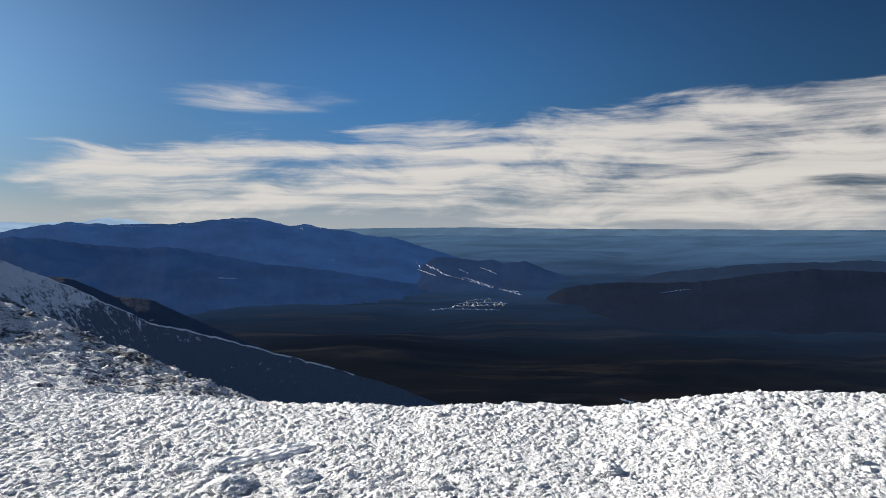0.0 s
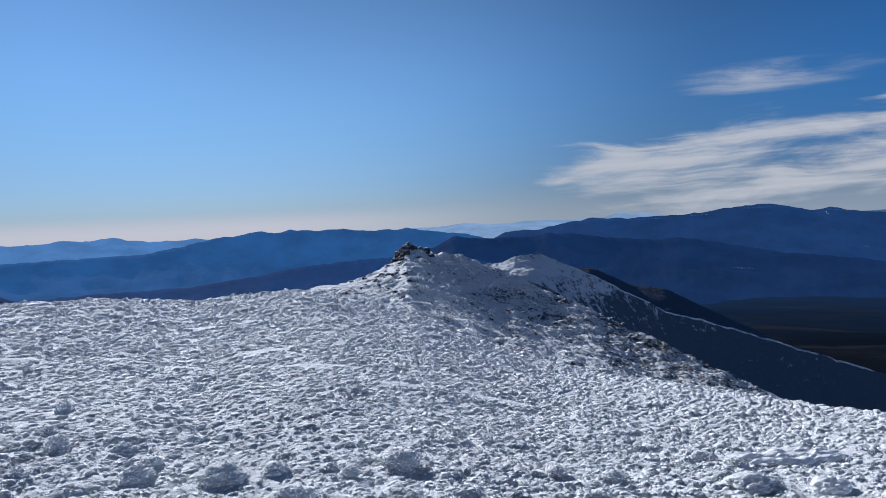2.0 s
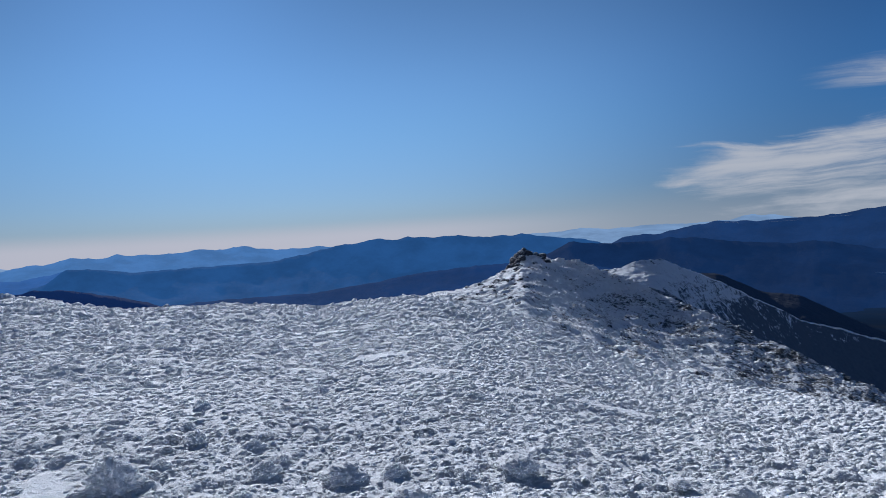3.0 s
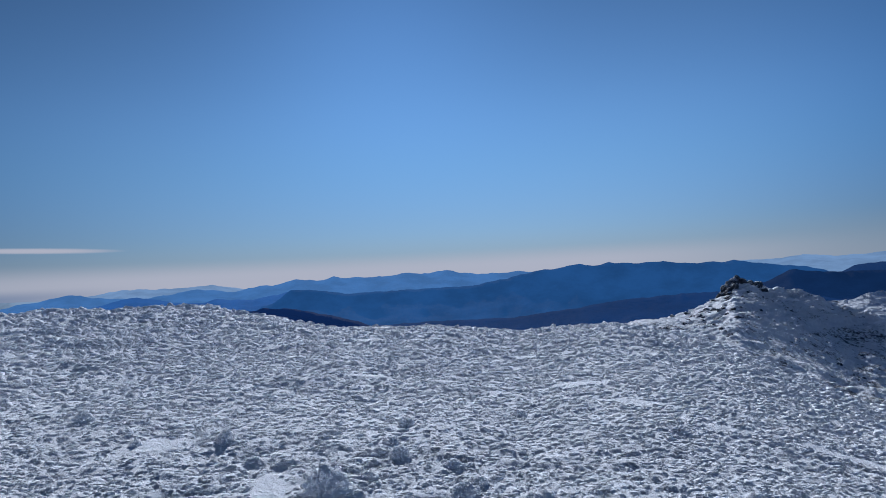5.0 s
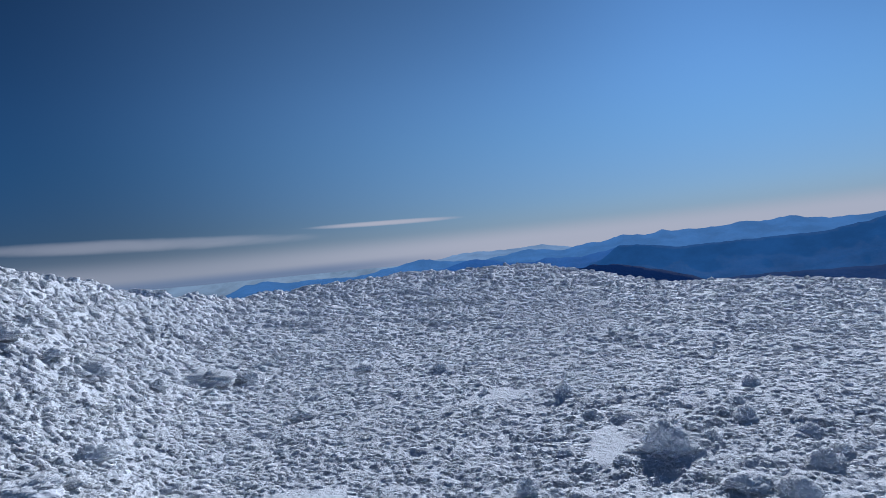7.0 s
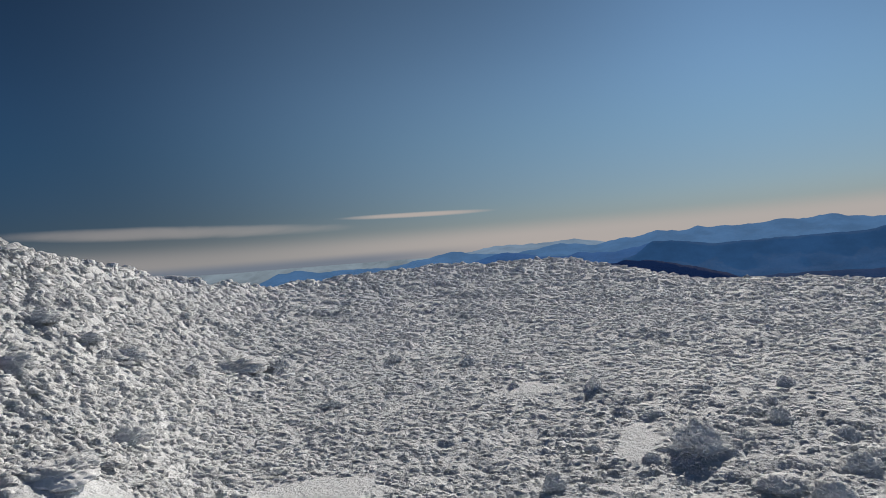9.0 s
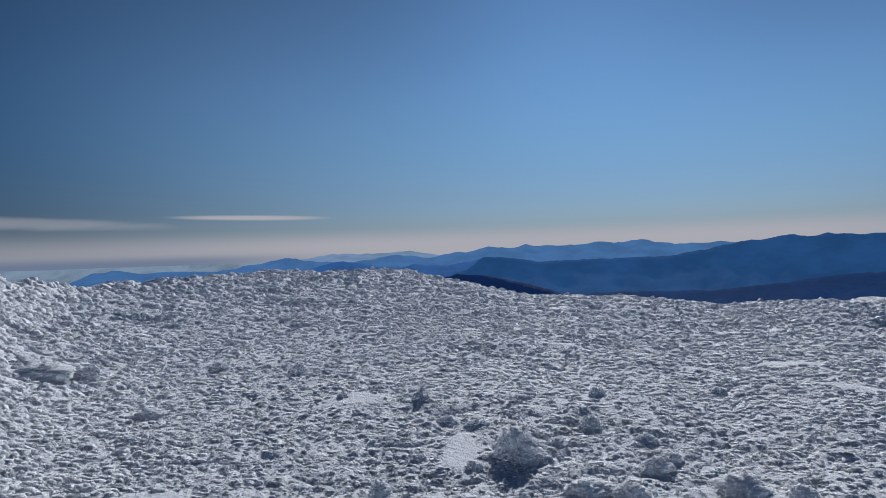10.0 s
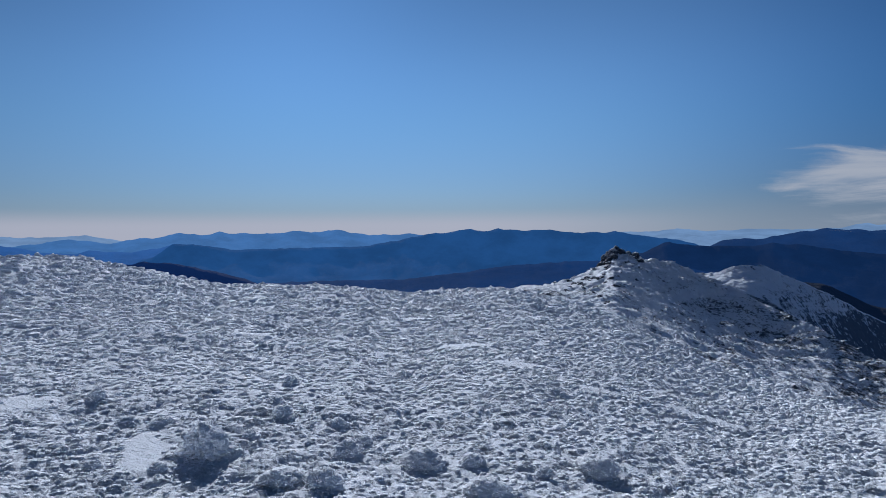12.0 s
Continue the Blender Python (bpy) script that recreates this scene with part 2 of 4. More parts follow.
def valley_material():
    """The wooded plain; its haze is painted as emission that thickens towards the horizon."""
    m, k = material("valley_forest_hazed")
    p = k.add("ShaderNodeNewGeometry").outputs["Position"]
    ln = k.add("ShaderNodeVectorMath", operation="LENGTH")
    k.put(ln.inputs[0], p)
    d = ln.outputs["Value"]
    n1 = k.noise(p, 0.0035, 6.0, 0.6)
    n2 = k.noise(p, 0.05, 5.0, 0.7)
    wood = k.mix(k.step(n1, 0.35, 0.68), (0.002, 0.003, 0.004), (0.008, 0.007, 0.006))
    wood = k.mix(k.math("MULTIPLY", n2, 0.4), wood, (0.008, 0.008, 0.008))
    mp = k.add("ShaderNodeMapping")
    k.put(mp.inputs[0], p)
    mp.inputs["Scale"].default_value = (0.0022, 0.009, 0.004)
    open_land = k.step(k.noise(mp.outputs[0], 1.0, 7.0, 0.68, 0.5), 0.5, 0.7)
    wood = k.mix(k.math("MULTIPLY", open_land, 0.9), wood, (0.028, 0.027, 0.027))
    # share of the surface that emits haze, rising with distance
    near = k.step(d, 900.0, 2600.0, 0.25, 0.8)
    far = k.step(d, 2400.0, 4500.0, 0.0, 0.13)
    b = k.add("ShaderNodeBsdfPrincipled")
    k.put(b.inputs["Base Color"], wood)
    b.inputs["Roughness"].default_value = 0.9
    b.inputs["Specular IOR Level"].default_value = 0.0
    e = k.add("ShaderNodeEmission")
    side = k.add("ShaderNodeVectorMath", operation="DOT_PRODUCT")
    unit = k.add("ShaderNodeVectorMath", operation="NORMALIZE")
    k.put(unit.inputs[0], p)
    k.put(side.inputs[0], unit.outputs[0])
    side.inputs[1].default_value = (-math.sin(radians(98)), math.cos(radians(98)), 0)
    # emitted haze colours: dark blue near, paler far off and towards the sun
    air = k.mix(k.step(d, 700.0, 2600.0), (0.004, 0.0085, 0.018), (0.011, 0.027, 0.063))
    # noise bands in the emitted haze suggest folds of land
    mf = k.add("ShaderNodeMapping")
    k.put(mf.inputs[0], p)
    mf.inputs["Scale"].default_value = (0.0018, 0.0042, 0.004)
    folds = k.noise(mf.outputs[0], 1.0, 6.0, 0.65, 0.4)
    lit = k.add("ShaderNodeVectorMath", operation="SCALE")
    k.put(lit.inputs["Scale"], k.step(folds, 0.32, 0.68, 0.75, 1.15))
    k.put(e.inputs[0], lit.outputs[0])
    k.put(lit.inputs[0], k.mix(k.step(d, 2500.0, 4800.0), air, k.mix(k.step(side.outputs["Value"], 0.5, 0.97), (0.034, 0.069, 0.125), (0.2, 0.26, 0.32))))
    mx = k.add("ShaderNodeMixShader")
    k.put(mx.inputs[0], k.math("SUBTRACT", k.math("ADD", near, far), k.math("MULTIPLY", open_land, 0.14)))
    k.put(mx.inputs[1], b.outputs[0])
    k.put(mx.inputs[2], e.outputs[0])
    out = k.add("ShaderNodeOutputMaterial")
    k.put(out.inputs[0], mx.outputs[0])
    return m


RIME = rime_material()
DRIFT = drift_material()
STONE = boulder_material("rimed_stone", -0.16, 0.1, (0.14, 0.14, 0.15), (0.34, 0.34, 0.35), 0.04)
CRAG = boulder_material("bare_dark_stone", 0.74, 0.95, (0.025, 0.028, 0.036), (0.09, 0.095, 0.11))
KNOLL = hill_material("streaked_snow", -3.0, -40.0, 0.4, 1.5, -0.08, 0.08, (0.08, 0.085, 0.092), (0.16, 0.162, 0.166))
# a fifth of the spur's surface emits blue, painted in as haze
SPUR = hill_material("thin_snow_heath_hazed", -6.0, -60.0, 0.14, 1.3, -0.19, 0.06, (0.045, 0.05, 0.058), (0.1, 0.1, 0.105), (0.2, (0.012, 0.03, 0.075)))


# ---------------------------------------------------------------- noise and sheets
PERM = np.random.RandomState(7).permutation(256)


def lattice(ix, iy, seed):
    return PERM[(PERM[(ix + seed * 37) & 255] + iy) & 255]


def perlin(x, y, seed=0):
    ix, iy = np.floor(x).astype(np.int64), np.floor(y).astype(np.int64)
    fx, fy = x - ix, y - iy
    u, v = fx * fx * (3 - 2 * fx), fy * fy * (3 - 2 * fy)

    def corner(dx, dy):
        a = lattice(ix + dx, iy + dy, seed) * (2 * math.pi / 256)
        return np.cos(a) * (fx - dx) + np.sin(a) * (fy - dy)
    lo = corner(0, 0) * (1 - u) + corner(1, 0) * u
    hi = corner(0, 1) * (1 - u) + corner(1, 1) * u
    return (lo * (1 - v) + hi * v) * 1.5


def fbm(x, y, octaves=4, seed=0, gain=0.5):
    out, a, f = np.zeros_like(x), 1.0, 1.0
    for o in range(octaves):
        out += a * perlin(x * f, y * f, seed + o)
        a, f = a * gain, f * 2.03
    return out


def clumps(x, y, seed=0, blunt=1.0):
    """Rounded lumps of uneven size, 0 to 1; blunt above 1 gives flat tops and steep rims."""
    ix, iy = np.floor(x).astype(np.int64), np.floor(y).astype(np.int64)
    best = np.zeros_like(x)
    for dx in (-1, 0, 1):
        for dy in (-1, 0, 1):
            a, b = lattice(ix + dx, iy + dy, seed), lattice(ix + dx, iy + dy, seed + 5)
            c = lattice(ix + dx, iy + dy, seed + 9) / 255.0
            d2 = (x - ix - dx - a / 255.0) ** 2 + (y - iy - dy - b / 255.0) ** 2
            size = 0.35 + 0.65 * c
            best = np.maximum(best, np.sqrt(np.maximum(0, 1 - (d2 / size ** 2) ** blunt)) * (0.4 + 0.6 * c))
    return best


def smooth_table(pairs, width=0.8):
    """A function of azimuth through (azimuth, value) pairs, rounded off over width degrees."""
    a = np.array(pairs, float)
    grid = np.arange(-200, 200.01, 0.1)
    val = np.interp(grid, a[:, 0], a[:, 1])
    kx = np.arange(-40, 41) * 0.1
    kern = np.exp(-(kx / width) ** 2)
    val = np.convolve(np.pad(val, 40, mode="edge"), kern / kern.sum(), mode="valid")
    return lambda az: np.interp(az, grid, val)


def sheet(name, x, y, z, mat, closed=False):
    """A grid of points (azimuth by range) as a mesh object that faces up."""
    n, m = x.shape
    me = bpy.data.meshes.new(name)
    co = np.stack([x, y, z], -1).reshape(-1, 3)
    i = np.arange(n if closed else n - 1)[:, None]
    j = np.arange(m - 1)[None, :]
    i2 = (i + 1) % n
    faces = np.stack([i * m + j, i * m + j + 1, i2 * m + j + 1, i2 * m + j], -1).reshape(-1, 4)
    me.vertices.add(len(co))
    me.vertices.foreach_set("co", co.astype(np.float32).ravel())
    me.loops.add(faces.size)
    me.loops.foreach_set("vertex_index", faces.astype(np.int32).ravel())
    me.polygons.add(len(faces))
    me.polygons.foreach_set("loop_start", np.arange(0, faces.size, 4, dtype=np.int32))
    me.polygons.foreach_set("use_smooth", np.ones(len(faces), dtype=bool))
    me.update(calc_edges=True)
    me.materials.append(mat)
    return new(name, me)


def polar(az, r):
    a = np.radians(az)
    return -np.sin(a) * r, np.cos(a) * r


# ---------------------------------------------------------------- the summit ground
CREST_FAR = smooth_table([(-180, 30), (-120, 16), (-40, 10), (-20, 9), (0, 9), (12, 10.5), (20, 13), (30, 20), (36, 30), (43, 60), (50, 75),
                          (57, 55), (65, 50), (73, 48), (78, 42), (92, 42), (100, 38), (106, 30), (112, 20), (118, 13), (126, 11), (150, 12), (180, 30)], 2.0)
CREST_EL = smooth_table([(-180, -3), (-120, -8), (-40, -10.6), (-31.6, -11.4), (-24.7, -12.1), (-20, -12.7), (-16, -13.4), (-11.8, -13.9), (-3.4, -14.0),
                         (2.9, -14.05), (6.5, -13.6), (11.8, -13.5), (16.8, -12.9), (20.9, -12.3), (24.7, -11.8), (31.7, -10.6), (34.4, -9.9), (37.4, -8.8),
                         (41.5, -7.0), (45.8, -5.5), (48.4, -4.7), (51, -4.2), (56, -4.3), (58.2, -4.6), (61.3, -4.15), (65, -3.9), (72.5, -3.6), (74.9, -3.1),
                         (77.6, -2.2), (80, -1.7), (82.6, -1.18), (88, -0.95), (94, -1.0), (98.5, -1.2), (102, -1.4), (106, -1.25), (110.9, -0.8), (112.8, -0.5),
                         (115, 0.2), (118.4, 1.3), (120, 2.1), (123.4, 3.1), (130, 5), (150, 4), (180, -3)], 0.5)
SHAPE = smooth_table([(-180, 1.5), (60, 1.6), (74, 2.5), (80, 4), (95, 4), (106, 2.5), (114, 1.5), (180, 1.5)], 3.0)


def valley_height(r):
    return r * np.tan(np.radians(np.interp(r, [0, 300, 500, 800, 1200, 2000, 3000, 4000, 4850], [-20, -20, -18, -14.2, -10, -6.3, -3.9, -1.9, -0.2])))


def ground_height(az, r):
    """The broad shape, from the feet (0) over the brow and down to the valley floor."""
    rc, shape = CREST_FAR(az), SHAPE(az)
    zc = rc * np.tan(np.radians(CREST_EL(az)))
    s = np.minimum(r / rc, 1.0)
    near = -EYE + (zc + EYE) * s ** shape
    past = np.maximum(r - rc, 0)
    beyond = zc + past * (zc / rc - 0.02) - 0.38 * past * past / (past + 0.25 * rc)
    z = np.where(r <= rc, near, np.maximum(beyond, valley_height(r)))
    return z + EYE


def stand(az, el):
    """Where the ground is met along a line of sight from the eye."""
    r = np.geomspace(2.0, 80.0, 1500)
    h = ground_height(np.full_like(r, az), r) - EYE
    i = np.argmax(h >= r * math.tan(radians(el)))
    x, y = polar(az, r[i])
    return float(x), float(y), float(h[i] + EYE), float(r[i])


# smooth drifts of blown snow: azimuth, elevation, half width across and along, turn
DRIFTS = [(53.5, -8.6, 0.5, 0.3, 60), (49.9, -10.1, 0.45, 0.22, 55), (64.4, -7.95, 0.3, 0.2, 64), (70.6, -7.2, 0.4, 0.2, 70), (78.2, -15.0, 0.15, 0.6, 75), (86.2, -11.2, 0.3, 0.25, 86),
          (58.0, -6.4, 0.5, 0.35, 58), (73.5, -4.6, 0.9, 0.6, 73), (46.2, -5.1, 1.5, 0.7, 46), (16.0, -17.4, 0.4, 0.2, 20), (12.4, -16.7, 0.35, 0.2, 20), (104.0, -17.5, 0.5, 0.4, 100),
          (35.0, -13.5, 0.5, 0.2, 30), (119.5, -14.6, 0.45, 0.3, 120), (60.0, -9.2, 0.25, 0.15, 60), (43.0, -12.0, 0.35, 0.15, 43)]


def drift_mask(x, y):
    out = np.zeros_like(x)
    wob = 0.5 * fbm(x * 1.3, y * 1.3, 3, 71)
    for az, el, wa, wl, turn in DRIFTS:
        cx, cy, _, _ = stand(az, el)
        c, s = math.cos(radians(turn)), math.sin(radians(turn))
        u, v = (x - cx) * c + (y - cy) * s, -(x - cx) * s + (y - cy) * c
        d = (u / wa) ** 2 + (v / wl) ** 2
        out = np.maximum(out, np.clip(1.6 - d - wob, 0, 1))
    return out


def rime_relief(x, y, r, mesh_step):
    """A crust of overlapping lumps of rime at all sizes that the sheet can carry: its height, and the part that leans over."""
    wx, wy = x + 0.07 * fbm(x * 4, y * 4, 3, 31), y + 0.07 * fbm(x * 4, y * 4, 3, 41)
    soft = 1 - 0.9 * drift_mask(x, y)
    heavy = 0.95 + 0.5 * np.clip(fbm(x * 0.3, y * 0.3, 3, 5), -1, 1)
    heavy = heavy * np.interp(np.degrees(np.arctan2(-x, y)), [-180, 5, 32, 95, 110, 120, 180], [0.6, 0.6, 1.0, 1.0, 1.5, 2.0, 1.0])
    turn = radians(64)
    ru, rv = (wx * math.cos(turn) + wy * math.sin(turn)) * 0.8, (-wx * math.sin(turn) + wy * math.cos(turn)) * 1.25
    out = np.clip((r - 9.0) / 25.0, 0, 1)
    h = np.zeros_like(x)
    lean = np.zeros_like(x)
    for size, high, seed in ((1.3, 0.03, 9), (0.62, 0.016, 11), (0.3, 0.022, 19), (0.15, 0.034, 23), (0.085, 0.032, 29), (0.048, 0.02, 37)):
        keep = np.clip(size / (2.2 * mesh_step) - 0.5, 0, 1) * (1.0 + (3.0 if size > 0.4 else 1.5 if size > 0.2 else 0.5) * out)
        lump = keep * high * (clumps(ru / size, rv / size, seed, 1.5) - 0.66)
        h += lump
        if size < 0.4:
            lean += lump
    h += 0.012 * fbm(x * 14, y * 14, 2, 33) * np.clip(0.06 / mesh_step - 0.4, 0, 1)
    # long low ledges that the wind has cut across the slope
    lu, lv = x * math.cos(0.9) + y * math.sin(0.9), -x * math.sin(0.9) + y * math.cos(0.9)
    h += (0.015 + 0.1 * out) * (0.45 - 1.5 * np.abs(fbm(lu / 7.0, lv / 2.2, 3, 53))) * np.clip(r / 6 - 0.8, 0, 1)
    close = np.interp(r, [4, 13], [0.9, 1.0])
    h, lean = h * soft * heavy * close, lean * soft * heavy * close
    # blown snow that lies level in the hollows
    fill = -0.034 + 0.022 * fbm(x * 0.9, y * 0.9, 2, 67) - 0.05 * np.clip((r - 8) / 12, 0, 1) * (1 + out)
    h = np.where(h > fill, h, fill + 0.25 * (h - fill))
    return h + 0.15 * fbm(x * 0.18, y * 0.18, 3, 61) * np.clip(r / 12 - 0.3, 0, 1), lean


LEAN = 0.55                          # how far the feathers of rime reach out into the wind, for their height


def ground_step(az, r):
    """The spacing of the sheet's points."""
    return np.maximum(r * radians(0.15) * 1.1, r * np.log(np.clip(1.12 * CREST_FAR(az), 8, 88) / 3.3) / 360)


def build_ground():
    fine = np.arange(-36.0, 129.0, 0.15)
    rest = np.arange(129.0, 324.0, 1.5)
    az = np.concatenate([fine, rest])
    az = np.where(az > 180, az - 360, az)
    edge = np.clip(1.12 * CREST_FAR(az), 8, 88)[:, None]
    rr = np.concatenate([3.3 * (edge / 3.3) ** np.linspace(0, 1, 360)[None], edge * (90.0 / edge) ** np.linspace(0.02, 1, 46)[None]], 1)
    a = np.broadcast_to(az[:, None], rr.shape)
    x, y = polar(a, rr)
    h, lean = rime_relief(x, y, rr, ground_step(a, rr))
    z = ground_height(a, rr) + h
    wx, wy = polar(SUN_AZ + 180.0, LEAN)
    return tagged(sheet("ground", x + wx * lean, y + wy * lean, z, RIME, True), "rough white rime and wind-packed snow covering the summit ground", "snow ground", kind="structure")


ground = build_ground()


def build_feet():
    az = np.arange(0, 360, 1.5)
    a, rr = np.meshgrid(az, np.concatenate([np.linspace(0.0, 3.3, 80), [3.36, 3.45]]), indexing="ij")
    x, y = polar(a, rr)
    z = ground_height(np.where(a > 180, a - 360, a), rr) + rime_relief(x, y, rr, 0.02)[0]
    z -= np.clip((rr - 3.25) / 0.1, 0, 1) * 0.035
    return tagged(sheet("ground_underfoot", x, y, z, RIME, True), "trodden rime and snow underfoot on the summit", "snow ground", kind="structure")


build_feet()


def build_valley():
    az = np.arange(0, 360, 1.0)
    r = np.concatenate([np.geomspace(86.0, 900, 50), np.geomspace(920, 4880, 190)])
    a, rr = np.meshgrid(az, r, indexing="ij")
    a = np.where(a > 180, a - 360, a)
    x, y = polar(a, rr)
    z = ground_height(a, rr) - 0.6
    roll = fbm(x / 420, y / 420, 5, 3)
    z += roll * np.interp(rr, [86, 300, 900, 2500, 4000, 4880], [0, 3, 12, 14, 10, 2])
    z += 2.0 * clumps(x / 30, y / 30, 8) * np.interp(rr, [86, 300, 900], [0, 0, 1])
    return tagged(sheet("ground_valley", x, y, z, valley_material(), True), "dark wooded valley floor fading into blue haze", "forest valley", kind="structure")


build_valley()


# ---------------------------------------------------------------- hills and ranges
def ridge(name, crest, far, base_el, depth, mat, step, rows, rough, label, category, curve=0.85, seed=0, grain=None, kind="structure", soft=0.35, jag=0.0):
    """A ridge as a slope that climbs from its foot to the crest and falls behind it. crest: (azimuth, elevation) pairs seen from the summit,
    far: (azimuth, metres) pairs, base_el: (azimuth, elevation) of the foot, depth: how far the foot lies before the crest as a share of far."""
    az = np.arange(min(c[0] for c in crest), max(c[0] for c in crest) + step / 2, step)
    ce, cf, be = smooth_table(sorted(crest), soft), smooth_table(sorted(far), 2.0), smooth_table(sorted(base_el), 1.5)
    s = np.concatenate([np.linspace(1, 0, rows), -np.linspace(0.04, 1.0, 14)])
    a, ss = np.meshgrid(az, s, indexing="ij")
    rc = cf(a)
    zc = rc * np.tan(np.radians(ce(a)))
    rb = rc * (1 - depth)
    zb = rb * np.tan(np.radians(be(a)))
    front = np.clip(ss, 0, 1)
    behind = np.clip(-ss, 0, 1) * rc * 0.25
    r = rc - (rc - rb) * front + behind
    z = zc + (zb - zc) * front ** curve + behind * (zc / rc - 0.4)
    x, y = polar(a, r)
    size = rc * rough
    lam = rc * 0.05
    folds = 1 - np.abs(fbm(x / lam, y / lam, 4, seed, 0.45)) * 2
    z += size * (folds - 0.8) * np.clip(np.abs(ss) * 3, 0.0, 1)
    z += size * 0.1 * fbm(a * 1.3, ss * 2, 3, seed + 3, 0.45)
    z += rc * jag * (1 - 2 * np.abs(fbm(a * 0.55 + seed, ss * 0.6, 3, seed + 7, 0.4))) * np.clip(1 - np.abs(ss) * 5, 0, 1)
    if grain is not None:
        z += grain(x, y, ss)
    return tagged(sheet(name, x, y, z + EYE, mat), label, category, kind=kind)


def knoll_grain(x, y, s):
    """Wind-shaped humps, and ledges of bare rock round the top."""
    c, d = math.cos(0.7), math.sin(0.7)
    u, v = x * c + y * d, -x * d + y * c
    humps = clumps(u / 6.0, v / 4.5, 3) * 0.5 + clumps(u / 2.4, v / 1.9, 5) * 0.42 + clumps(u / 1.1, v / 0.9, 7) * 0.3
    top = np.exp(-(((x + 99) / 10) ** 2 + ((y - 109) / 12) ** 2))
    az = np.degrees(np.arctan2(-x, y))
    hollow = np.exp(-(np.maximum(22.0 - az, 0) / 6.0) ** 2) * np.clip((42.2 - az) / 7.5, 0, 1) ** 0.8 * np.sin(np.pi * np.clip(s / 0.75, 0, 1)) ** 0.8
    return (humps - 0.55) * (0.8 + 1.0 * top) * (1 - 0.3 * hollow) - 4.6 * hollow


knoll = ridge("snow_knoll", [(56, -6.0), (51, -4.3), (48, -3.85), (45.8, -3.5), (43.6, -2.65), (42.5, -1.95), (41.9, -1.5), (41, -1.45), (40.2, -1.6), (39.4, -1.7), (37.3, -2.25),
                     (35.5, -3.0), (33, -4.1), (31.6, -5.0), (28.2, -6.5), (24.6, -8.4), (20.8, -10.2), (16.8, -12.2), (14.3, -13.3), (8, -16)],
      [(56, 100), (51, 110), (45.8, 135), (42, 150), (37, 150), (31, 140), (20, 120), (8, 110)],
      [(56, -7.5), (50, -6.5), (45.8, -7.5), (41.5, -9.0), (37.4, -10.5), (31, -13.0), (20, -16.5), (8, -20)],
      0.5, KNOLL, 0.085, 200, 0.002, "rocky snow-covered knoll with wind-scoured dark heath streaks", "hill", 0.9, 4, knoll_grain)
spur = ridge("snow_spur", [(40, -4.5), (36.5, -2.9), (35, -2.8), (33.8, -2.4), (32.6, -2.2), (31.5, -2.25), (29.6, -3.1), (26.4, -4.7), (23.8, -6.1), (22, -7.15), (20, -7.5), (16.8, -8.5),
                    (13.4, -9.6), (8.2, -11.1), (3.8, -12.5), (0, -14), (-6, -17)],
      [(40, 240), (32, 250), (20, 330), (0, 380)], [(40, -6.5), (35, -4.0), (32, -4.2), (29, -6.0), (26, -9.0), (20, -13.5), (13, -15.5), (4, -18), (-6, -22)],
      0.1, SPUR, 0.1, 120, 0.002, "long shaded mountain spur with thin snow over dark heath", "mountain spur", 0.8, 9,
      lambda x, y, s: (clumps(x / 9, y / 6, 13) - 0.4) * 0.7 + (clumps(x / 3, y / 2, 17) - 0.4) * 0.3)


def build_cornice():
    """The thin rim of wind-packed snow that follows the spur's crest."""
    rows = 120 + 14
    n = len(spur.data.vertices) // rows
    pick = [i for i in range(n) if 7.0 < -6.0 + 0.1 * i < 29.5]
    js = list(range(117, 122))
    co = np.array([[spur.data.vertices[i * rows + j].co for j in js] for i in pick])
    run = np.linspace(0, 12, len(pick))[:, None]
    t = np.linspace(0, 1, len(js))[None]
    thick = 0.75 + 0.4 * fbm(run, run * 0, 4, 44)
    co[:, :, 2] += 0.13 * np.sin(np.pi * t) ** 0.7 * thick - 0.07
    return tagged(sheet("snow_cornice", co[:, :, 0], co[:, :, 1], co[:, :, 2], DRIFT), "thin pale rim of wind-packed snow along the spur crest", "snow cornice", kind="structure")


build_cornice()
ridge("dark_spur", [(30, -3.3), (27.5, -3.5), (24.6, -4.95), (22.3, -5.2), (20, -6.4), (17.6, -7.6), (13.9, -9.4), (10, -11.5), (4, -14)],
      [(30, 620), (4, 700)], [(30, -12), (4, -18)], 0.35, forest_material("dark_forest_hazed", (0.01, 0.025, 0.07), 0.2), 0.12, 60, 0.006,
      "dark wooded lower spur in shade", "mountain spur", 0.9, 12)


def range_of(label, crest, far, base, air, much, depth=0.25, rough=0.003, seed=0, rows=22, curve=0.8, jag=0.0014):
    # air: blue haze that the range itself emits, chosen for its distance
    mat = forest_material("distant_forest_hazed", (air[0] * 0.58, air[1] * 0.63, air[2] * 0.72), much)
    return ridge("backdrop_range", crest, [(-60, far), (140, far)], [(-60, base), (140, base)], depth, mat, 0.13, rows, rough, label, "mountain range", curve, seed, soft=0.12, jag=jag)


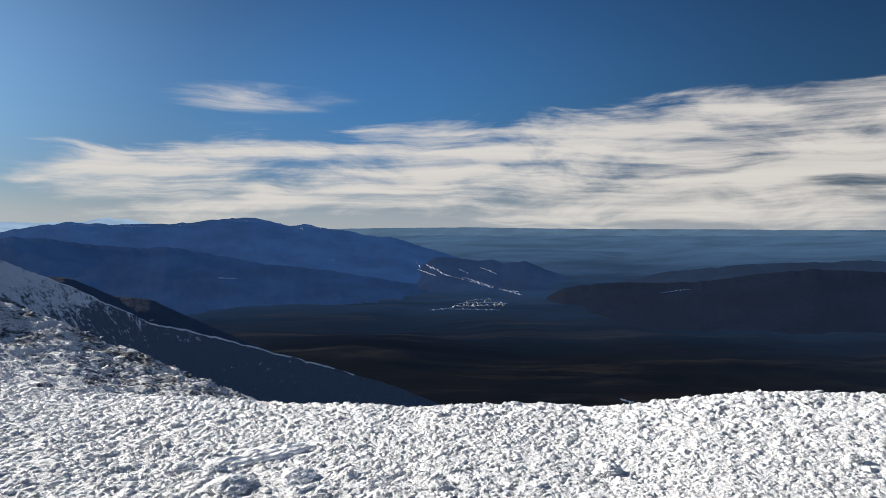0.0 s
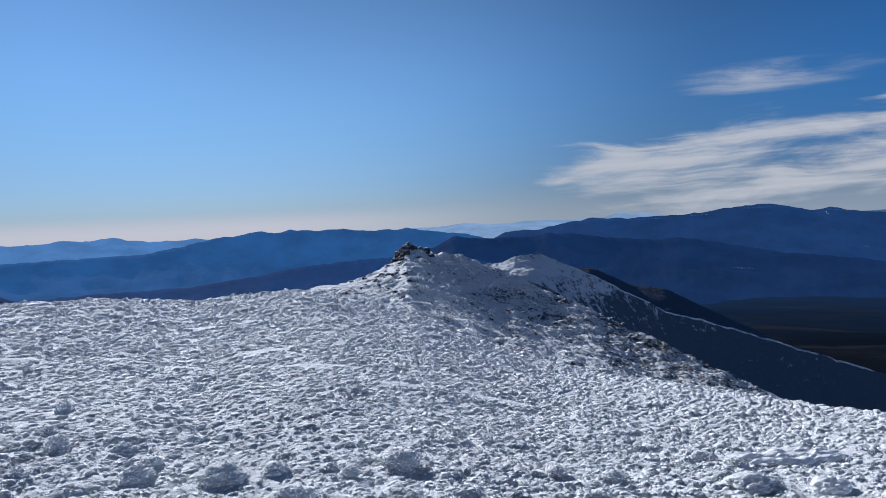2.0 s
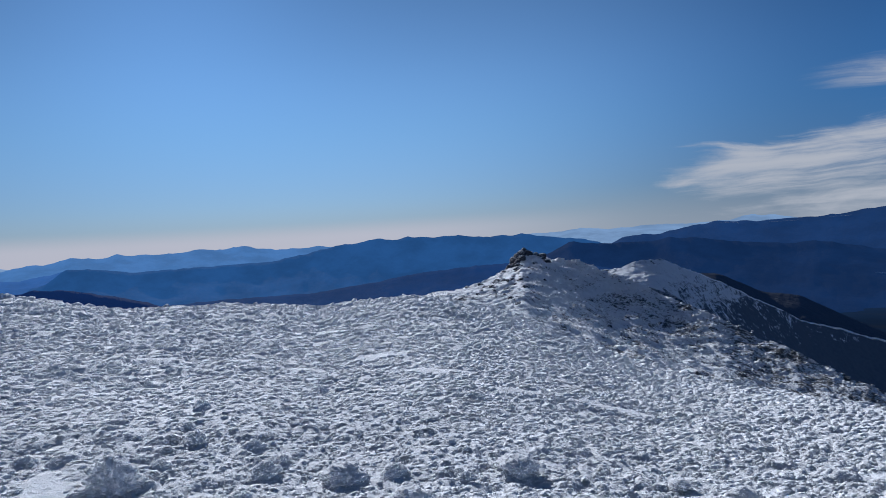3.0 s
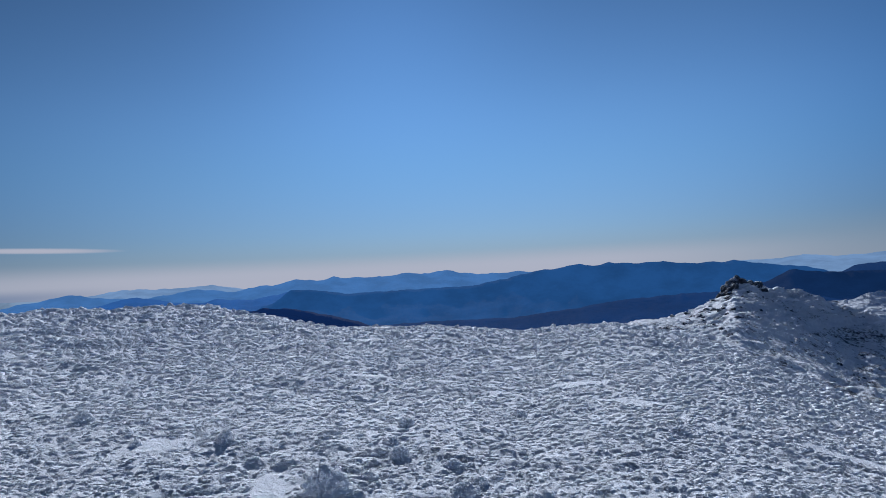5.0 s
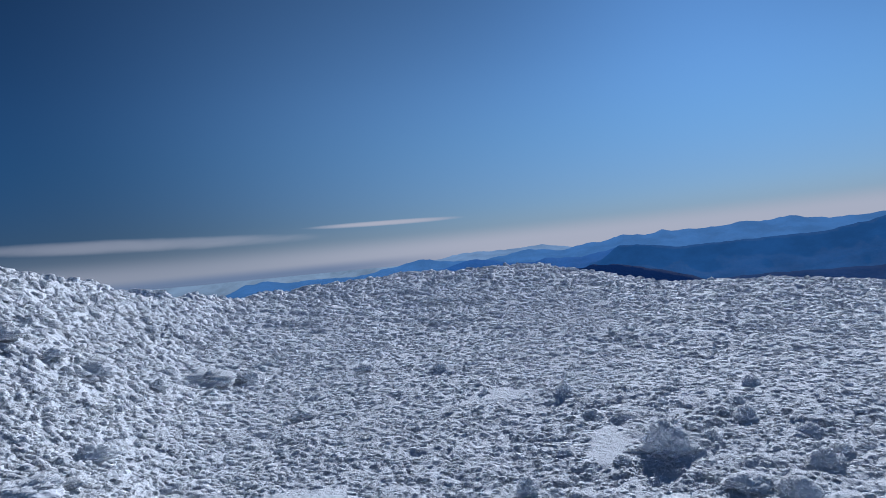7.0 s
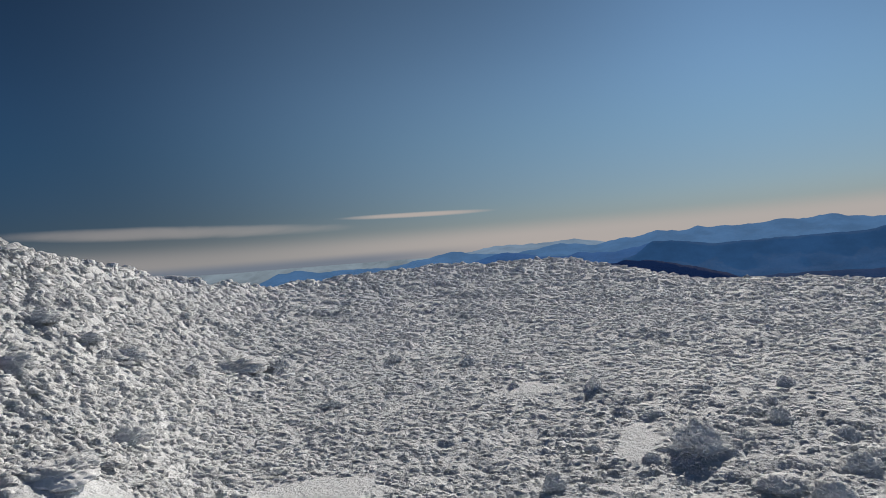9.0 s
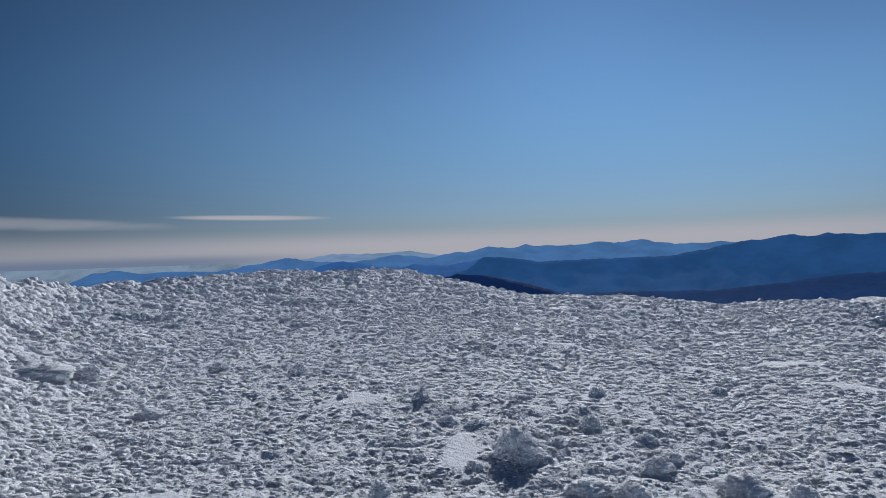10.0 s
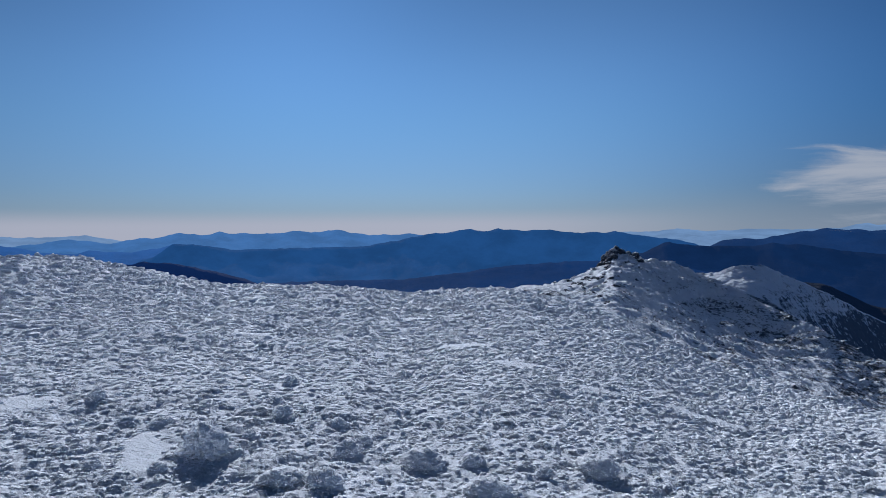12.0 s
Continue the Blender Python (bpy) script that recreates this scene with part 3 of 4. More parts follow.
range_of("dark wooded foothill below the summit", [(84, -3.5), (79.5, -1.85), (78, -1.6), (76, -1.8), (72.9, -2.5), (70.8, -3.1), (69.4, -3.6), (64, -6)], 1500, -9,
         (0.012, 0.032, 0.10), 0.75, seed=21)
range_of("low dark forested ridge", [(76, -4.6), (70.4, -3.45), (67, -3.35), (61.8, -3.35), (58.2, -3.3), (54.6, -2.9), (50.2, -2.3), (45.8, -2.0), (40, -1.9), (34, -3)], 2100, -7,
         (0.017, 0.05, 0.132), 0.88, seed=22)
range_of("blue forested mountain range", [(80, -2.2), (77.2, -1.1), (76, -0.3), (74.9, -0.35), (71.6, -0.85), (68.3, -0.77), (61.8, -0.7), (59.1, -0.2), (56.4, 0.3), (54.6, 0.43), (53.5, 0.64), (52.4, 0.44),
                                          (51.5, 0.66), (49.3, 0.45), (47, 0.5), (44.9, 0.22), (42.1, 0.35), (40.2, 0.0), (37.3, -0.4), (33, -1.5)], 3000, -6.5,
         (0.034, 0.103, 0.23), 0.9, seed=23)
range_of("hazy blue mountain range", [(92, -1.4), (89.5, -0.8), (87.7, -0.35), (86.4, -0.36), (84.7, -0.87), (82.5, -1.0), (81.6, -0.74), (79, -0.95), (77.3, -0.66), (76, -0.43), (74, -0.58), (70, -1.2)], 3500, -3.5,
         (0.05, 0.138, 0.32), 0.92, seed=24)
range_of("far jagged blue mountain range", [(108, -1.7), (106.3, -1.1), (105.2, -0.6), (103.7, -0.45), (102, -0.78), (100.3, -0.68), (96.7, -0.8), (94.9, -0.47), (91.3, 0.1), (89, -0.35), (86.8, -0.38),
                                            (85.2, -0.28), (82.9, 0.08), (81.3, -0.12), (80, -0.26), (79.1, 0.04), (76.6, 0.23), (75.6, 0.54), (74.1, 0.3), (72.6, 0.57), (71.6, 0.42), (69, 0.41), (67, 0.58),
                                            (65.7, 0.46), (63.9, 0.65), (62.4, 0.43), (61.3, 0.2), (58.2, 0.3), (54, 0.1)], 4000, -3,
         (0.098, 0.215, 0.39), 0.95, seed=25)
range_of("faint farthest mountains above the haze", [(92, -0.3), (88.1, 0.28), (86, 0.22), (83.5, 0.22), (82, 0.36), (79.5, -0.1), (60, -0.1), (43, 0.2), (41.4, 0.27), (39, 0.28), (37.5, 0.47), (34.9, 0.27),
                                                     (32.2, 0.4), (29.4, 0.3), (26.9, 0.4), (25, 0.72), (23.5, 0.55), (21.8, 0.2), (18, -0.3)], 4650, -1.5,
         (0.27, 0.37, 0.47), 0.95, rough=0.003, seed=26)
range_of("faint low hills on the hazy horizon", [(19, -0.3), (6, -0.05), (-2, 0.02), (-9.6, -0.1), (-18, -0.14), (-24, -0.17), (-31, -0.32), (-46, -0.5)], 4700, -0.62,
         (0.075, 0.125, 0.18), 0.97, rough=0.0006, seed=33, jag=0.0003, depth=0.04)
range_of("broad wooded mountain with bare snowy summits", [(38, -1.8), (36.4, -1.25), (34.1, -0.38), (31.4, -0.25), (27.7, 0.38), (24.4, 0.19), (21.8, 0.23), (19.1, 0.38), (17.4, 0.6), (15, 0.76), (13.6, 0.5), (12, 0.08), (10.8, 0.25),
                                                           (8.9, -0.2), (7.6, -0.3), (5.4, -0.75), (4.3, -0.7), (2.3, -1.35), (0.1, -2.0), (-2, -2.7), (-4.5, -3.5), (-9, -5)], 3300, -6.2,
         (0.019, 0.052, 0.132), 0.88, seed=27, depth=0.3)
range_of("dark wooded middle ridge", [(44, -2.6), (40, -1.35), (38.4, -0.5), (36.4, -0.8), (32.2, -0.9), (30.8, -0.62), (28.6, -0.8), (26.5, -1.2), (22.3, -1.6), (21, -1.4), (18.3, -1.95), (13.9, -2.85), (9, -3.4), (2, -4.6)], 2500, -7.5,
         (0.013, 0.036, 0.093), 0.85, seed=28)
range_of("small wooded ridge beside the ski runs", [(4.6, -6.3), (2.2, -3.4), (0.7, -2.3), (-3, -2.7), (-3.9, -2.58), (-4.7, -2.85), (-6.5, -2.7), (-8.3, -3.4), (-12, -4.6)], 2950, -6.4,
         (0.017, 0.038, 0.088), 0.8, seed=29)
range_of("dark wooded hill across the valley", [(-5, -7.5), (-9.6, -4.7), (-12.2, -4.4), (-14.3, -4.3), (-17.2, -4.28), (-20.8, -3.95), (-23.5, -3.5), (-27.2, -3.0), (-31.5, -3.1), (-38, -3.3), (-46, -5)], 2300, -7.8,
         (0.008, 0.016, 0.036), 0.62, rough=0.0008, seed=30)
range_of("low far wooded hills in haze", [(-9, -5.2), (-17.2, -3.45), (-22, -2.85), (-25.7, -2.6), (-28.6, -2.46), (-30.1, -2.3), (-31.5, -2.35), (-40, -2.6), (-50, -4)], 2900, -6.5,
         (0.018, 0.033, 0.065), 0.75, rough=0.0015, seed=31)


# ---------------------------------------------------------------- loose forms on the summit
def lump_mesh(name, seed, mat, levels=3, rough=0.22, layers=0.0, squash=0.8):
    """An angular stone under layers of rime, one unit wide, its foot at z = 0."""
    bm = bmesh.new()
    bmesh.ops.create_icosphere(bm, subdivisions=levels, radius=0.5)
    off = Vector((seed * 3.1, seed * 1.7, seed * 0.9))
    for v in bm.verts:
        p = v.co.copy()
        n = p.normalized()
        big = noise.noise(p * 2.2 + off) * 0.9 - abs(noise.noise(p * 4.5 + off)) * 0.9 - abs(noise.noise(p * 8 + off)) * 0.6 - abs(noise.noise(p * 17 + off)) * 0.25 + 0.3
        shelf = abs(((p.z * 5.5 + noise.noise(p * 3 + off) * 1.2) % 1.0) - 0.5) * 2
        v.co = p + n * (big * rough + layers * (shelf - 0.5))
        v.co.z = max(v.co.z * squash, -0.2)
    low = min(v.co.z for v in bm.verts)
    wide = max(max(v.co.x for v in bm.verts) - min(v.co.x for v in bm.verts), 0.1)
    tall = max(v.co.z for v in bm.verts) - low
    for v in bm.verts:
        up = (v.co.z - low) / tall
        slim = 1.1 - 0.34 * up
        v.co.x, v.co.y, v.co.z = v.co.x / wide * slim, v.co.y / wide * slim, up
    for f in bm.faces:
        f.smooth = True
    me = bpy.data.meshes.new(name)
    bm.to_mesh(me)
    bm.free()
    me.materials.append(mat)
    return me


ROCKS = [lump_mesh("rimed_boulder", 3 + i, STONE, 5, 0.22, 0.06) for i in range(7)]

# azimuth and elevation of the foot as seen from the eye, width and height in thousandths of the distance
BOULDERS_RIGHT = [(-29.9, -16.0, 27, 13), (-19.8, -16.1, 24, 11), (-13, -18.8, 41, 22), (0.2, -20.3, 31, 16), (7.6, -19.4, 31, 17), (16.7, -19.6, 71, 24),
                  (17.8, -18.1, 33, 13), (20, -17.8, 39, 13), (26.7, -19.5, 35, 17), (31.2, -19.1, 31, 16), (43.5, -18.2, 67, 28), (46.6, -12.4, 31, 14),
                  (47.5, -18.4, 31, 16), (52.2, -20.2, 72, 30), (53.3, -17.7, 39, 20), (57, -18.0, 71, 33), (58.7, -11.1, 24, 17), (62.1, -16.0, 31, 16)]
BOULDERS_MID = [(63.1, -16.8, 47, 25), (64, -14.8, 39, 20), (65.2, -19.1, 63, 33), (67.6, -11.7, 31, 27), (68, -14.0, 35, 31), (68.5, -18.6, 67, 25), (68.7, -12.9, 30, 20),
                (70.6, -15.3, 31, 20), (72.7, -6.7, 31, 13), (76.9, -13.9, 47, 20), (77.3, -16.7, 27, 14), (79.2, -13.4, 35, 17), (81.3, -11.75, 30, 35), (81.7, -16, 25, 13),
                (84.8, -18.5, 35, 27), (87.5, -11.2, 20, 20), (90.9, -9.0, 31, 20)]
BOULDERS_LEFT = [(96.7, -8.1, 27, 17), (98.9, -13.6, 22, 14), (101.8, -11.2, 45, 20), (105.8, -8.1, 39, 33), (108.4, -7.9, 90, 39), (112, -7.5, 31, 24), (116.2, -6.1, 56, 35),
                 (116.5, -11.9, 59, 39), (118, -13.2, 41, 17), (118.7, -4.4, 39, 24), (121.1, -13.8, 102, 38), (121.2, -2.7, 47, 31), (121.8, 1.3, 31, 17), (123.3, -5.6, 63, 31)]


def place_rock(mesh, az, el, wide, tall, label, group, name="rimed_boulder"):
    x, y, z, r = stand(az, el)
    d = math.hypot(r, EYE - z)
    x, y = polar(az, r + 0.36 * wide * d / 1000)
    z = float(ground_height(np.array([az]), np.array([r + 0.36 * wide * d / 1000]))[0])
    ob = new(name, mesh)
    w, h = wide * d / 1000, tall * d / 1000 * (0.52 if az > 95 else 0.74)
    sink = 0.12 * h + 0.005
    ob.matrix_world = pose(x, y, z - sink, 0, 0, az + random.uniform(-40, 40)) @ Matrix.Diagonal((w, w * random.uniform(0.75, 1.0), h + sink, 1))
    return tagged(ob, label, "boulder", group)


def build_boulders():
    for i, (az, el, w, h) in enumerate(BOULDERS_RIGHT + BOULDERS_MID + BOULDERS_LEFT):
        big = w > 55
        label = "large rime-crusted boulder half buried in snow" if big else "small stone crusted with white rime on snow"
        place_rock(ROCKS[i % len(ROCKS)], az, el, w, h, label, "rimed boulders")
    # the dark layered boulder beside the drift
    x, y, z, r = stand(73.7, -15.9)
    ob = new("rimed_boulder", lump_mesh("layered_boulder", 21, STONE, 6, 0.26, 0.12, 0.9))
    ob.matrix_world = pose(x, y, z - 0.06, 0, 0, 60) @ Matrix.Diagonal((0.47, 0.42, 0.33, 1))
    tagged(ob, "dark pointed boulder under layered rime beside a snow drift", "boulder", "rimed boulders")


build_boulders()


def knob_mesh(name, x, y, z, size, flat, mat, rng, tall=1.0):
    """Many small knobs of rime, each a rough dome of 12 triangles, joined into one mesh."""
    n = len(x)
    ang = np.arange(4) * math.pi / 2
    base = np.array([(0, 0, 0.6)] + [(0.36 * math.cos(t), 0.36 * math.sin(t), 0.42) for t in ang] + [(0.55 * math.cos(t + 0.6), 0.55 * math.sin(t + 0.6), -0.3) for t in ang])
    tri = [(0, 1, 2), (0, 2, 3), (0, 3, 4), (0, 4, 1)]
    for q in range(4):
        w = (q + 1) % 4
        tri += [(1 + q, 5 + q, 1 + w), (1 + w, 5 + q, 5 + w)]
    tri = np.array(tri)
    nv = len(base)
    co = base[None] * (1 + rng.normal(0, 0.16, (n, nv, 1))) + rng.normal(0, 0.06, (n, nv, 3))
    co[:, :, 0] *= rng.uniform(0.9, 1.7, (n, 1))
    co[:, :, 2] *= rng.uniform(flat[0], flat[1], (n, 1)) * np.reshape(tall * np.ones(n), (n, 1))
    t = rng.normal(1.25, 0.45, n)
    c, s_ = np.cos(t)[:, None], np.sin(t)[:, None]
    cx, cy = co[:, :, 0] * c - co[:, :, 1] * s_, co[:, :, 0] * s_ + co[:, :, 1] * c
    co = np.stack([cx, cy, co[:, :, 2]], -1) * size[:, None, None] + np.stack([x, y, z], -1)[:, None]
    faces = (tri[None] + (np.arange(n) * nv)[:, None, None]).reshape(-1, 3)
    me = bpy.data.meshes.new(name)
    me.vertices.add(n * nv)
    me.vertices.foreach_set("co", co.astype(np.float32).ravel())
    me.loops.add(faces.size)
    me.loops.foreach_set("vertex_index", faces.astype(np.int32).ravel())
    me.polygons.add(len(faces))
    me.polygons.foreach_set("loop_start", np.arange(0, faces.size, 3, dtype=np.int32))
    me.polygons.foreach_set("use_smooth", np.ones(len(faces), dtype=bool))
    me.update(calc_edges=True)
    me.materials.append(mat)
    return new(name, me)


def scatter_knobs():
    """Countless knobs of rime that stand up from the heath."""
    rng = np.random.RandomState(5)
    n = 175000
    az = rng.uniform(-33, 128, n)
    r = np.exp(rng.uniform(math.log(4.0), math.log(62.0), n))
    keep = r < CREST_FAR(az) * 1.05
    az, r = az[keep], r[keep]
    n = len(az)
    x, y = polar(az, r)
    z = ground_height(az, r)
    free = drift_mask(x, y) < rng.uniform(0.05, 1.0, n)
    bunch = fbm(x * 0.9, y * 0.9, 3, 15) + 0.7 * fbm(x * 0.22, y * 0.22, 2, 16) + rng.uniform(-0.6, 0.6, n) > -0.1
    ok = free & (bunch | (rng.uniform(size=n) < np.interp(r, [4, 12], [0.6, 0.7])))
    x, y, z, r = x[ok], y[ok], z[ok], r[ok]
    n = len(x)
    size = np.clip(r * 0.0064, 0.03, 0.26) * np.exp(rng.normal(0, 0.4, n))
    size = np.minimum(np.where(rng.uniform(size=n) < 0.012, size * 1.7, size), r * 0.0125)
    z = z + rime_relief(x, y, r, ground_step(np.degrees(np.arctan2(-x, y)), r))[0] - 0.05 * size
    size = size * np.interp(np.degrees(np.arctan2(-x, y)), [98, 112], [1.0, 1.4])
    tall = np.interp(r, [4, 13, 30, 60], [0.85, 1.0, 1.15, 1.5])
    ob = knob_mesh("rime_knobs", x, y, z, size, (0.24, 0.62), RIME, rng, tall)
    tagged(ob, "countless white knobs of rime over frozen heath", "rime", kind="stuff")


scatter_knobs()


def scatter_hill_knobs():
    """Rimed tussocks on the knoll and the near half of the spur."""
    rng = np.random.RandomState(6)
    for hill, mat, lo, hi, count, rise in ((knoll, KNOLL, 12.0, 52.0, 26000, 0.85), (spur, SPUR, 27.0, 37.0, 2500, 1.0)):
        me = hill.data
        co = np.empty(len(me.vertices) * 3, np.float32)
        me.vertices.foreach_get("co", co)
        co = co.reshape(-1, 3).astype(float)
        pick = co[rng.randint(0, len(co), count)]
        pick = pick + np.concatenate([rng.normal(0, 0.25, (count, 2)), np.zeros((count, 1))], 1)
        az = np.degrees(np.arctan2(-pick[:, 0], pick[:, 1]))
        pick = pick[(az > lo) & (az < hi) & ((az < 41.5) | (rng.uniform(size=count) < 0.35))]
        r = np.hypot(pick[:, 0], pick[:, 1])
        size = r * 0.0035 * np.exp(rng.normal(0, 0.4, len(r)))
        ob = knob_mesh("rimed_tussocks", pick[:, 0], pick[:, 1], pick[:, 2] - 0.1 * size, size * rise, (0.15, 0.42), mat, rng)
        tagged(ob, "countless rimed tussocks on the snowy hillside", "rime", kind="stuff")


scatter_hill_knobs()


def build_snow_forms():
    """Two smooth blocks of drifted snow, and wind-cut ridges side by side."""
    for az, el, w, h, seed in ((11.4, -19.3, 48, 22, 61), (121.1, -14.1, 84, 27, 63)):
        ob = place_rock(lump_mesh("snow_block", seed, DRIFT, 5, 0.14, 0.0), az, el, w, h, "smooth rounded block of drifted white snow", "snow blocks", "snow_block")
        tagged(ob, category="snow block")
    for i, (a0, e0, a1, e1, half, high) in enumerate(((17.7, -17.75, 11.6, -16.4, 0.07, 0.035), (16.8, -17.95, 10.1, -16.85, 0.075, 0.04), (15.6, -17.45, 10.9, -16.6, 0.06, 0.03))):
        ax, ay, az_, _ = stand(a0, e0)
        bx, by, bz, _ = stand(a1, e1)
        u, v = np.meshgrid(np.linspace(0, 1, 60), np.linspace(-1, 1, 15), indexing="ij")
        dx, dy = bx - ax, by - ay
        ln = math.hypot(dx, dy)
        px, py = -dy / ln, dx / ln
        wide = half * np.sin(np.pi * np.clip(u, 0.03, 0.97)) ** 0.6 * (1 + 0.3 * fbm(u * 6, u * 0 + i, 3, 92))
        bend = 0.06 * fbm(u * 3, u * 0 + i, 2, 93)
        x = ax + dx * u - px * (v * wide + bend)
        y = ay + dy * u - py * (v * wide + bend)
        z = az_ + (bz - az_) * u + np.sin(np.pi * u) ** 0.5 * high * (1 - v * v) ** 0.5 * (0.8 + 0.5 * fbm(u * 8, v, 3, 94 + i)) + 0.012
        tagged(sheet("snow_ridge", x, y, z, DRIFT), "smooth wind-cut ridge of hard white snow", "snow ridge", "wind-cut ridges")


build_snow_forms()


# ---------------------------------------------------------------- rocks of the knoll and the bank
DARK_ROCKS = [lump_mesh("dark_boulder", 40 + i, CRAG, 3, 0.3, 0.03) for i in range(4)]


def knoll_place(az, share):
    """A point of the knoll's face at an azimuth; share 0 is the crest, 1 the foot."""
    rows = 200 + 14
    n = len(knoll.data.vertices) // rows
    i = int(round((az - 8.0) / 0.085))
    j = int(round((1 - share) * 199))
    return knoll.data.vertices[min(max(i, 0), n - 1) * rows + j].co


def build_outcrop():
    """The bare crag on top of the knoll, and dark stones on its sunny side."""
    crag = new("rock_outcrop")
    crag.location = knoll_place(42.2, 0.02)
    tagged(crag, "dark bare rock crag on the snowy knoll", "rock outcrop")
    rng = random.Random(4)
    for az, share, w, h in ((42.75, 0.01, 2.4, 1.5), (42.45, 0.0, 2.6, 1.9), (42.1, 0.0, 2.2, 1.7), (41.8, 0.0, 2.0, 1.6), (41.5, 0.01, 1.8, 1.2), (42.6, 0.05, 2.0, 1.3), (42.2, 0.05, 1.6, 1.0),
                            (41.1, 0.01, 2.0, 1.0), (40.6, 0.02, 1.7, 0.9), (40.3, 0.05, 2.2, 1.0), (43.1, 0.03, 1.5, 1.0)):
        ob = new("rock", rng.choice(DARK_ROCKS))
        ob.parent = crag
        p = knoll_place(az, share) - crag.location
        ob.matrix_local = pose(p.x, p.y, p.z - 0.7, rng.uniform(-15, 15), rng.uniform(-15, 15), rng.uniform(0, 360)) @ Matrix.Diagonal((w * 1.25, w * 1.1, h * 0.95 + 0.7, 1))
    for i in range(76):
        az, share = rng.gauss(43.6, 1.5), abs(rng.gauss(0.2, 0.17))
        if i > 64:
            az, share = rng.uniform(20, 40), rng.uniform(0.15, 0.7)
        p = knoll_place(az, min(share, 0.9))
        w = rng.uniform(0.4, 1.6) if i <= 64 else rng.uniform(0.5, 1.2)
        ob = new("dark_boulder", rng.choice(DARK_ROCKS))
        ob.matrix_world = pose(p.x, p.y, p.z - 0.25, 0, 0, rng.uniform(0, 360)) @ Matrix.Diagonal((w, w * 0.8, w * 0.28 + 0.25, 1))
        tagged(ob, "dark stone showing through snow on the knoll", "boulder", "knoll stones")


build_outcrop()


def build_bank_outcrop():
    """A low rimed ledge that looks over the far side of the bank."""
    top = new("rock_ledge")
    x, y = polar(112.9, 44.0)
    zf = EYE + 44.0 * math.tan(radians(0.1))
    top.location = (x, y, zf - 1.6)
    tagged(top, "low rime-covered rock ledge beyond the snow bank", "rock ledge")
    for da, dz, w, h in ((1.5, 0.95, 2.6, 0.6), (0.6, 0.95, 2.8, 0.62), (-0.4, 0.95, 2.8, 0.6), (-1.3, 0.9, 2.4, 0.45), (0.2, 0.0, 4.2, 1.3)):
        ob = new("rock", ROCKS[int(w * 10) % len(ROCKS)])
        ob.parent = top
        px, py = polar(112.9 + da, 44.0)
        ob.matrix_local = pose(px - x, py - y, dz - 0.5, 0, 0, 110 + da * 30) @ Matrix.Diagonal((w, w * 0.7, h + 0.5, 1))


build_bank_outcrop()


# ---------------------------------------------------------------- snow marks and houses in the valley
from mathutils.bvhtree import BVHTree


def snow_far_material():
    m, k = material("far_snow_hazed")
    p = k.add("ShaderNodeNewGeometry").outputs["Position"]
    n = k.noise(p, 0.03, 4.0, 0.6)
    # two fifths of it is blue emission, haze painted over the far snow
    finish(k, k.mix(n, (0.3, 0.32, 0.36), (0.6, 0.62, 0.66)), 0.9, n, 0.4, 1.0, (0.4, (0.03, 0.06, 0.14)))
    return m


FAR_SNOW = snow_far_material()
LANDS = [BVHTree.FromObject(o, bpy.context.evaluated_depsgraph_get()) for o in scene.objects if o.name.startswith(("backdrop_range", "ground_valley"))]


def land_at(az, el):
    """The first far slope along a line of sight."""
    a, e = radians(az), radians(el)
    way = Vector((-math.sin(a) * math.cos(e), math.cos(a) * math.cos(e), math.sin(e)))
    hits = [h for h in (t.ray_cast(Vector((0, 0, EYE)), way) for t in LANDS) if h[0] is not None]
    return min(hits, key=lambda h: h[3])[0] if hits else Vector((0, 0, EYE)) + way * 3000


def snow_strip(name, a0, e0, a1, e1, thick, label, category, seed, kind=""):
    """A cleared strip of snow on a far slope, ragged at its edges."""
    rng = random.Random(seed)
    bm = bmesh.new()
    n = 26
    rows = []
    for i in range(n + 1):
        f = i / n
        az, el = a0 + (a1 - a0) * f + rng.uniform(-0.03, 0.03), e0 + (e1 - e0) * f + rng.uniform(-0.35, 0.35) * thick
        w = 0.62 * thick * (0.35 + 0.65 * math.sin(math.pi * min(max(f, 0.06), 0.94))) * rng.choice((0.05, 0.3, 0.8, 1.0, 1.4))
        mid = land_at(az, el)
        back = -Vector((mid.x, mid.y, mid.z - EYE)).normalized() * 5.0 + Vector((0, 0, 1.5))
        d = (mid - Vector((0, 0, EYE))).length
        up = Vector((0, 0, 1)) * d * math.tan(radians(w / 2))
        hi, lo = bm.verts.new(mid + back + up), bm.verts.new(mid + back - up)
        rows.append((hi, lo, bm.verts.new(mid + up), bm.verts.new(mid - up)))
    for r0, r1 in zip(rows, rows[1:]):
        bm.faces.new((r0[0], r0[1], r1[1], r1[0]))
        bm.faces.new((r0[2], r0[0], r1[0], r1[2]))
        bm.faces.new((r0[1], r0[3], r1[3], r1[1]))
    bmesh.ops.recalc_face_normals(bm, faces=bm.faces)
    me = bpy.data.meshes.new(name)
    bm.to_mesh(me)
    bm.free()
    me.materials.append(FAR_SNOW)
    return tagged(new(name, me), label, category, kind=kind)


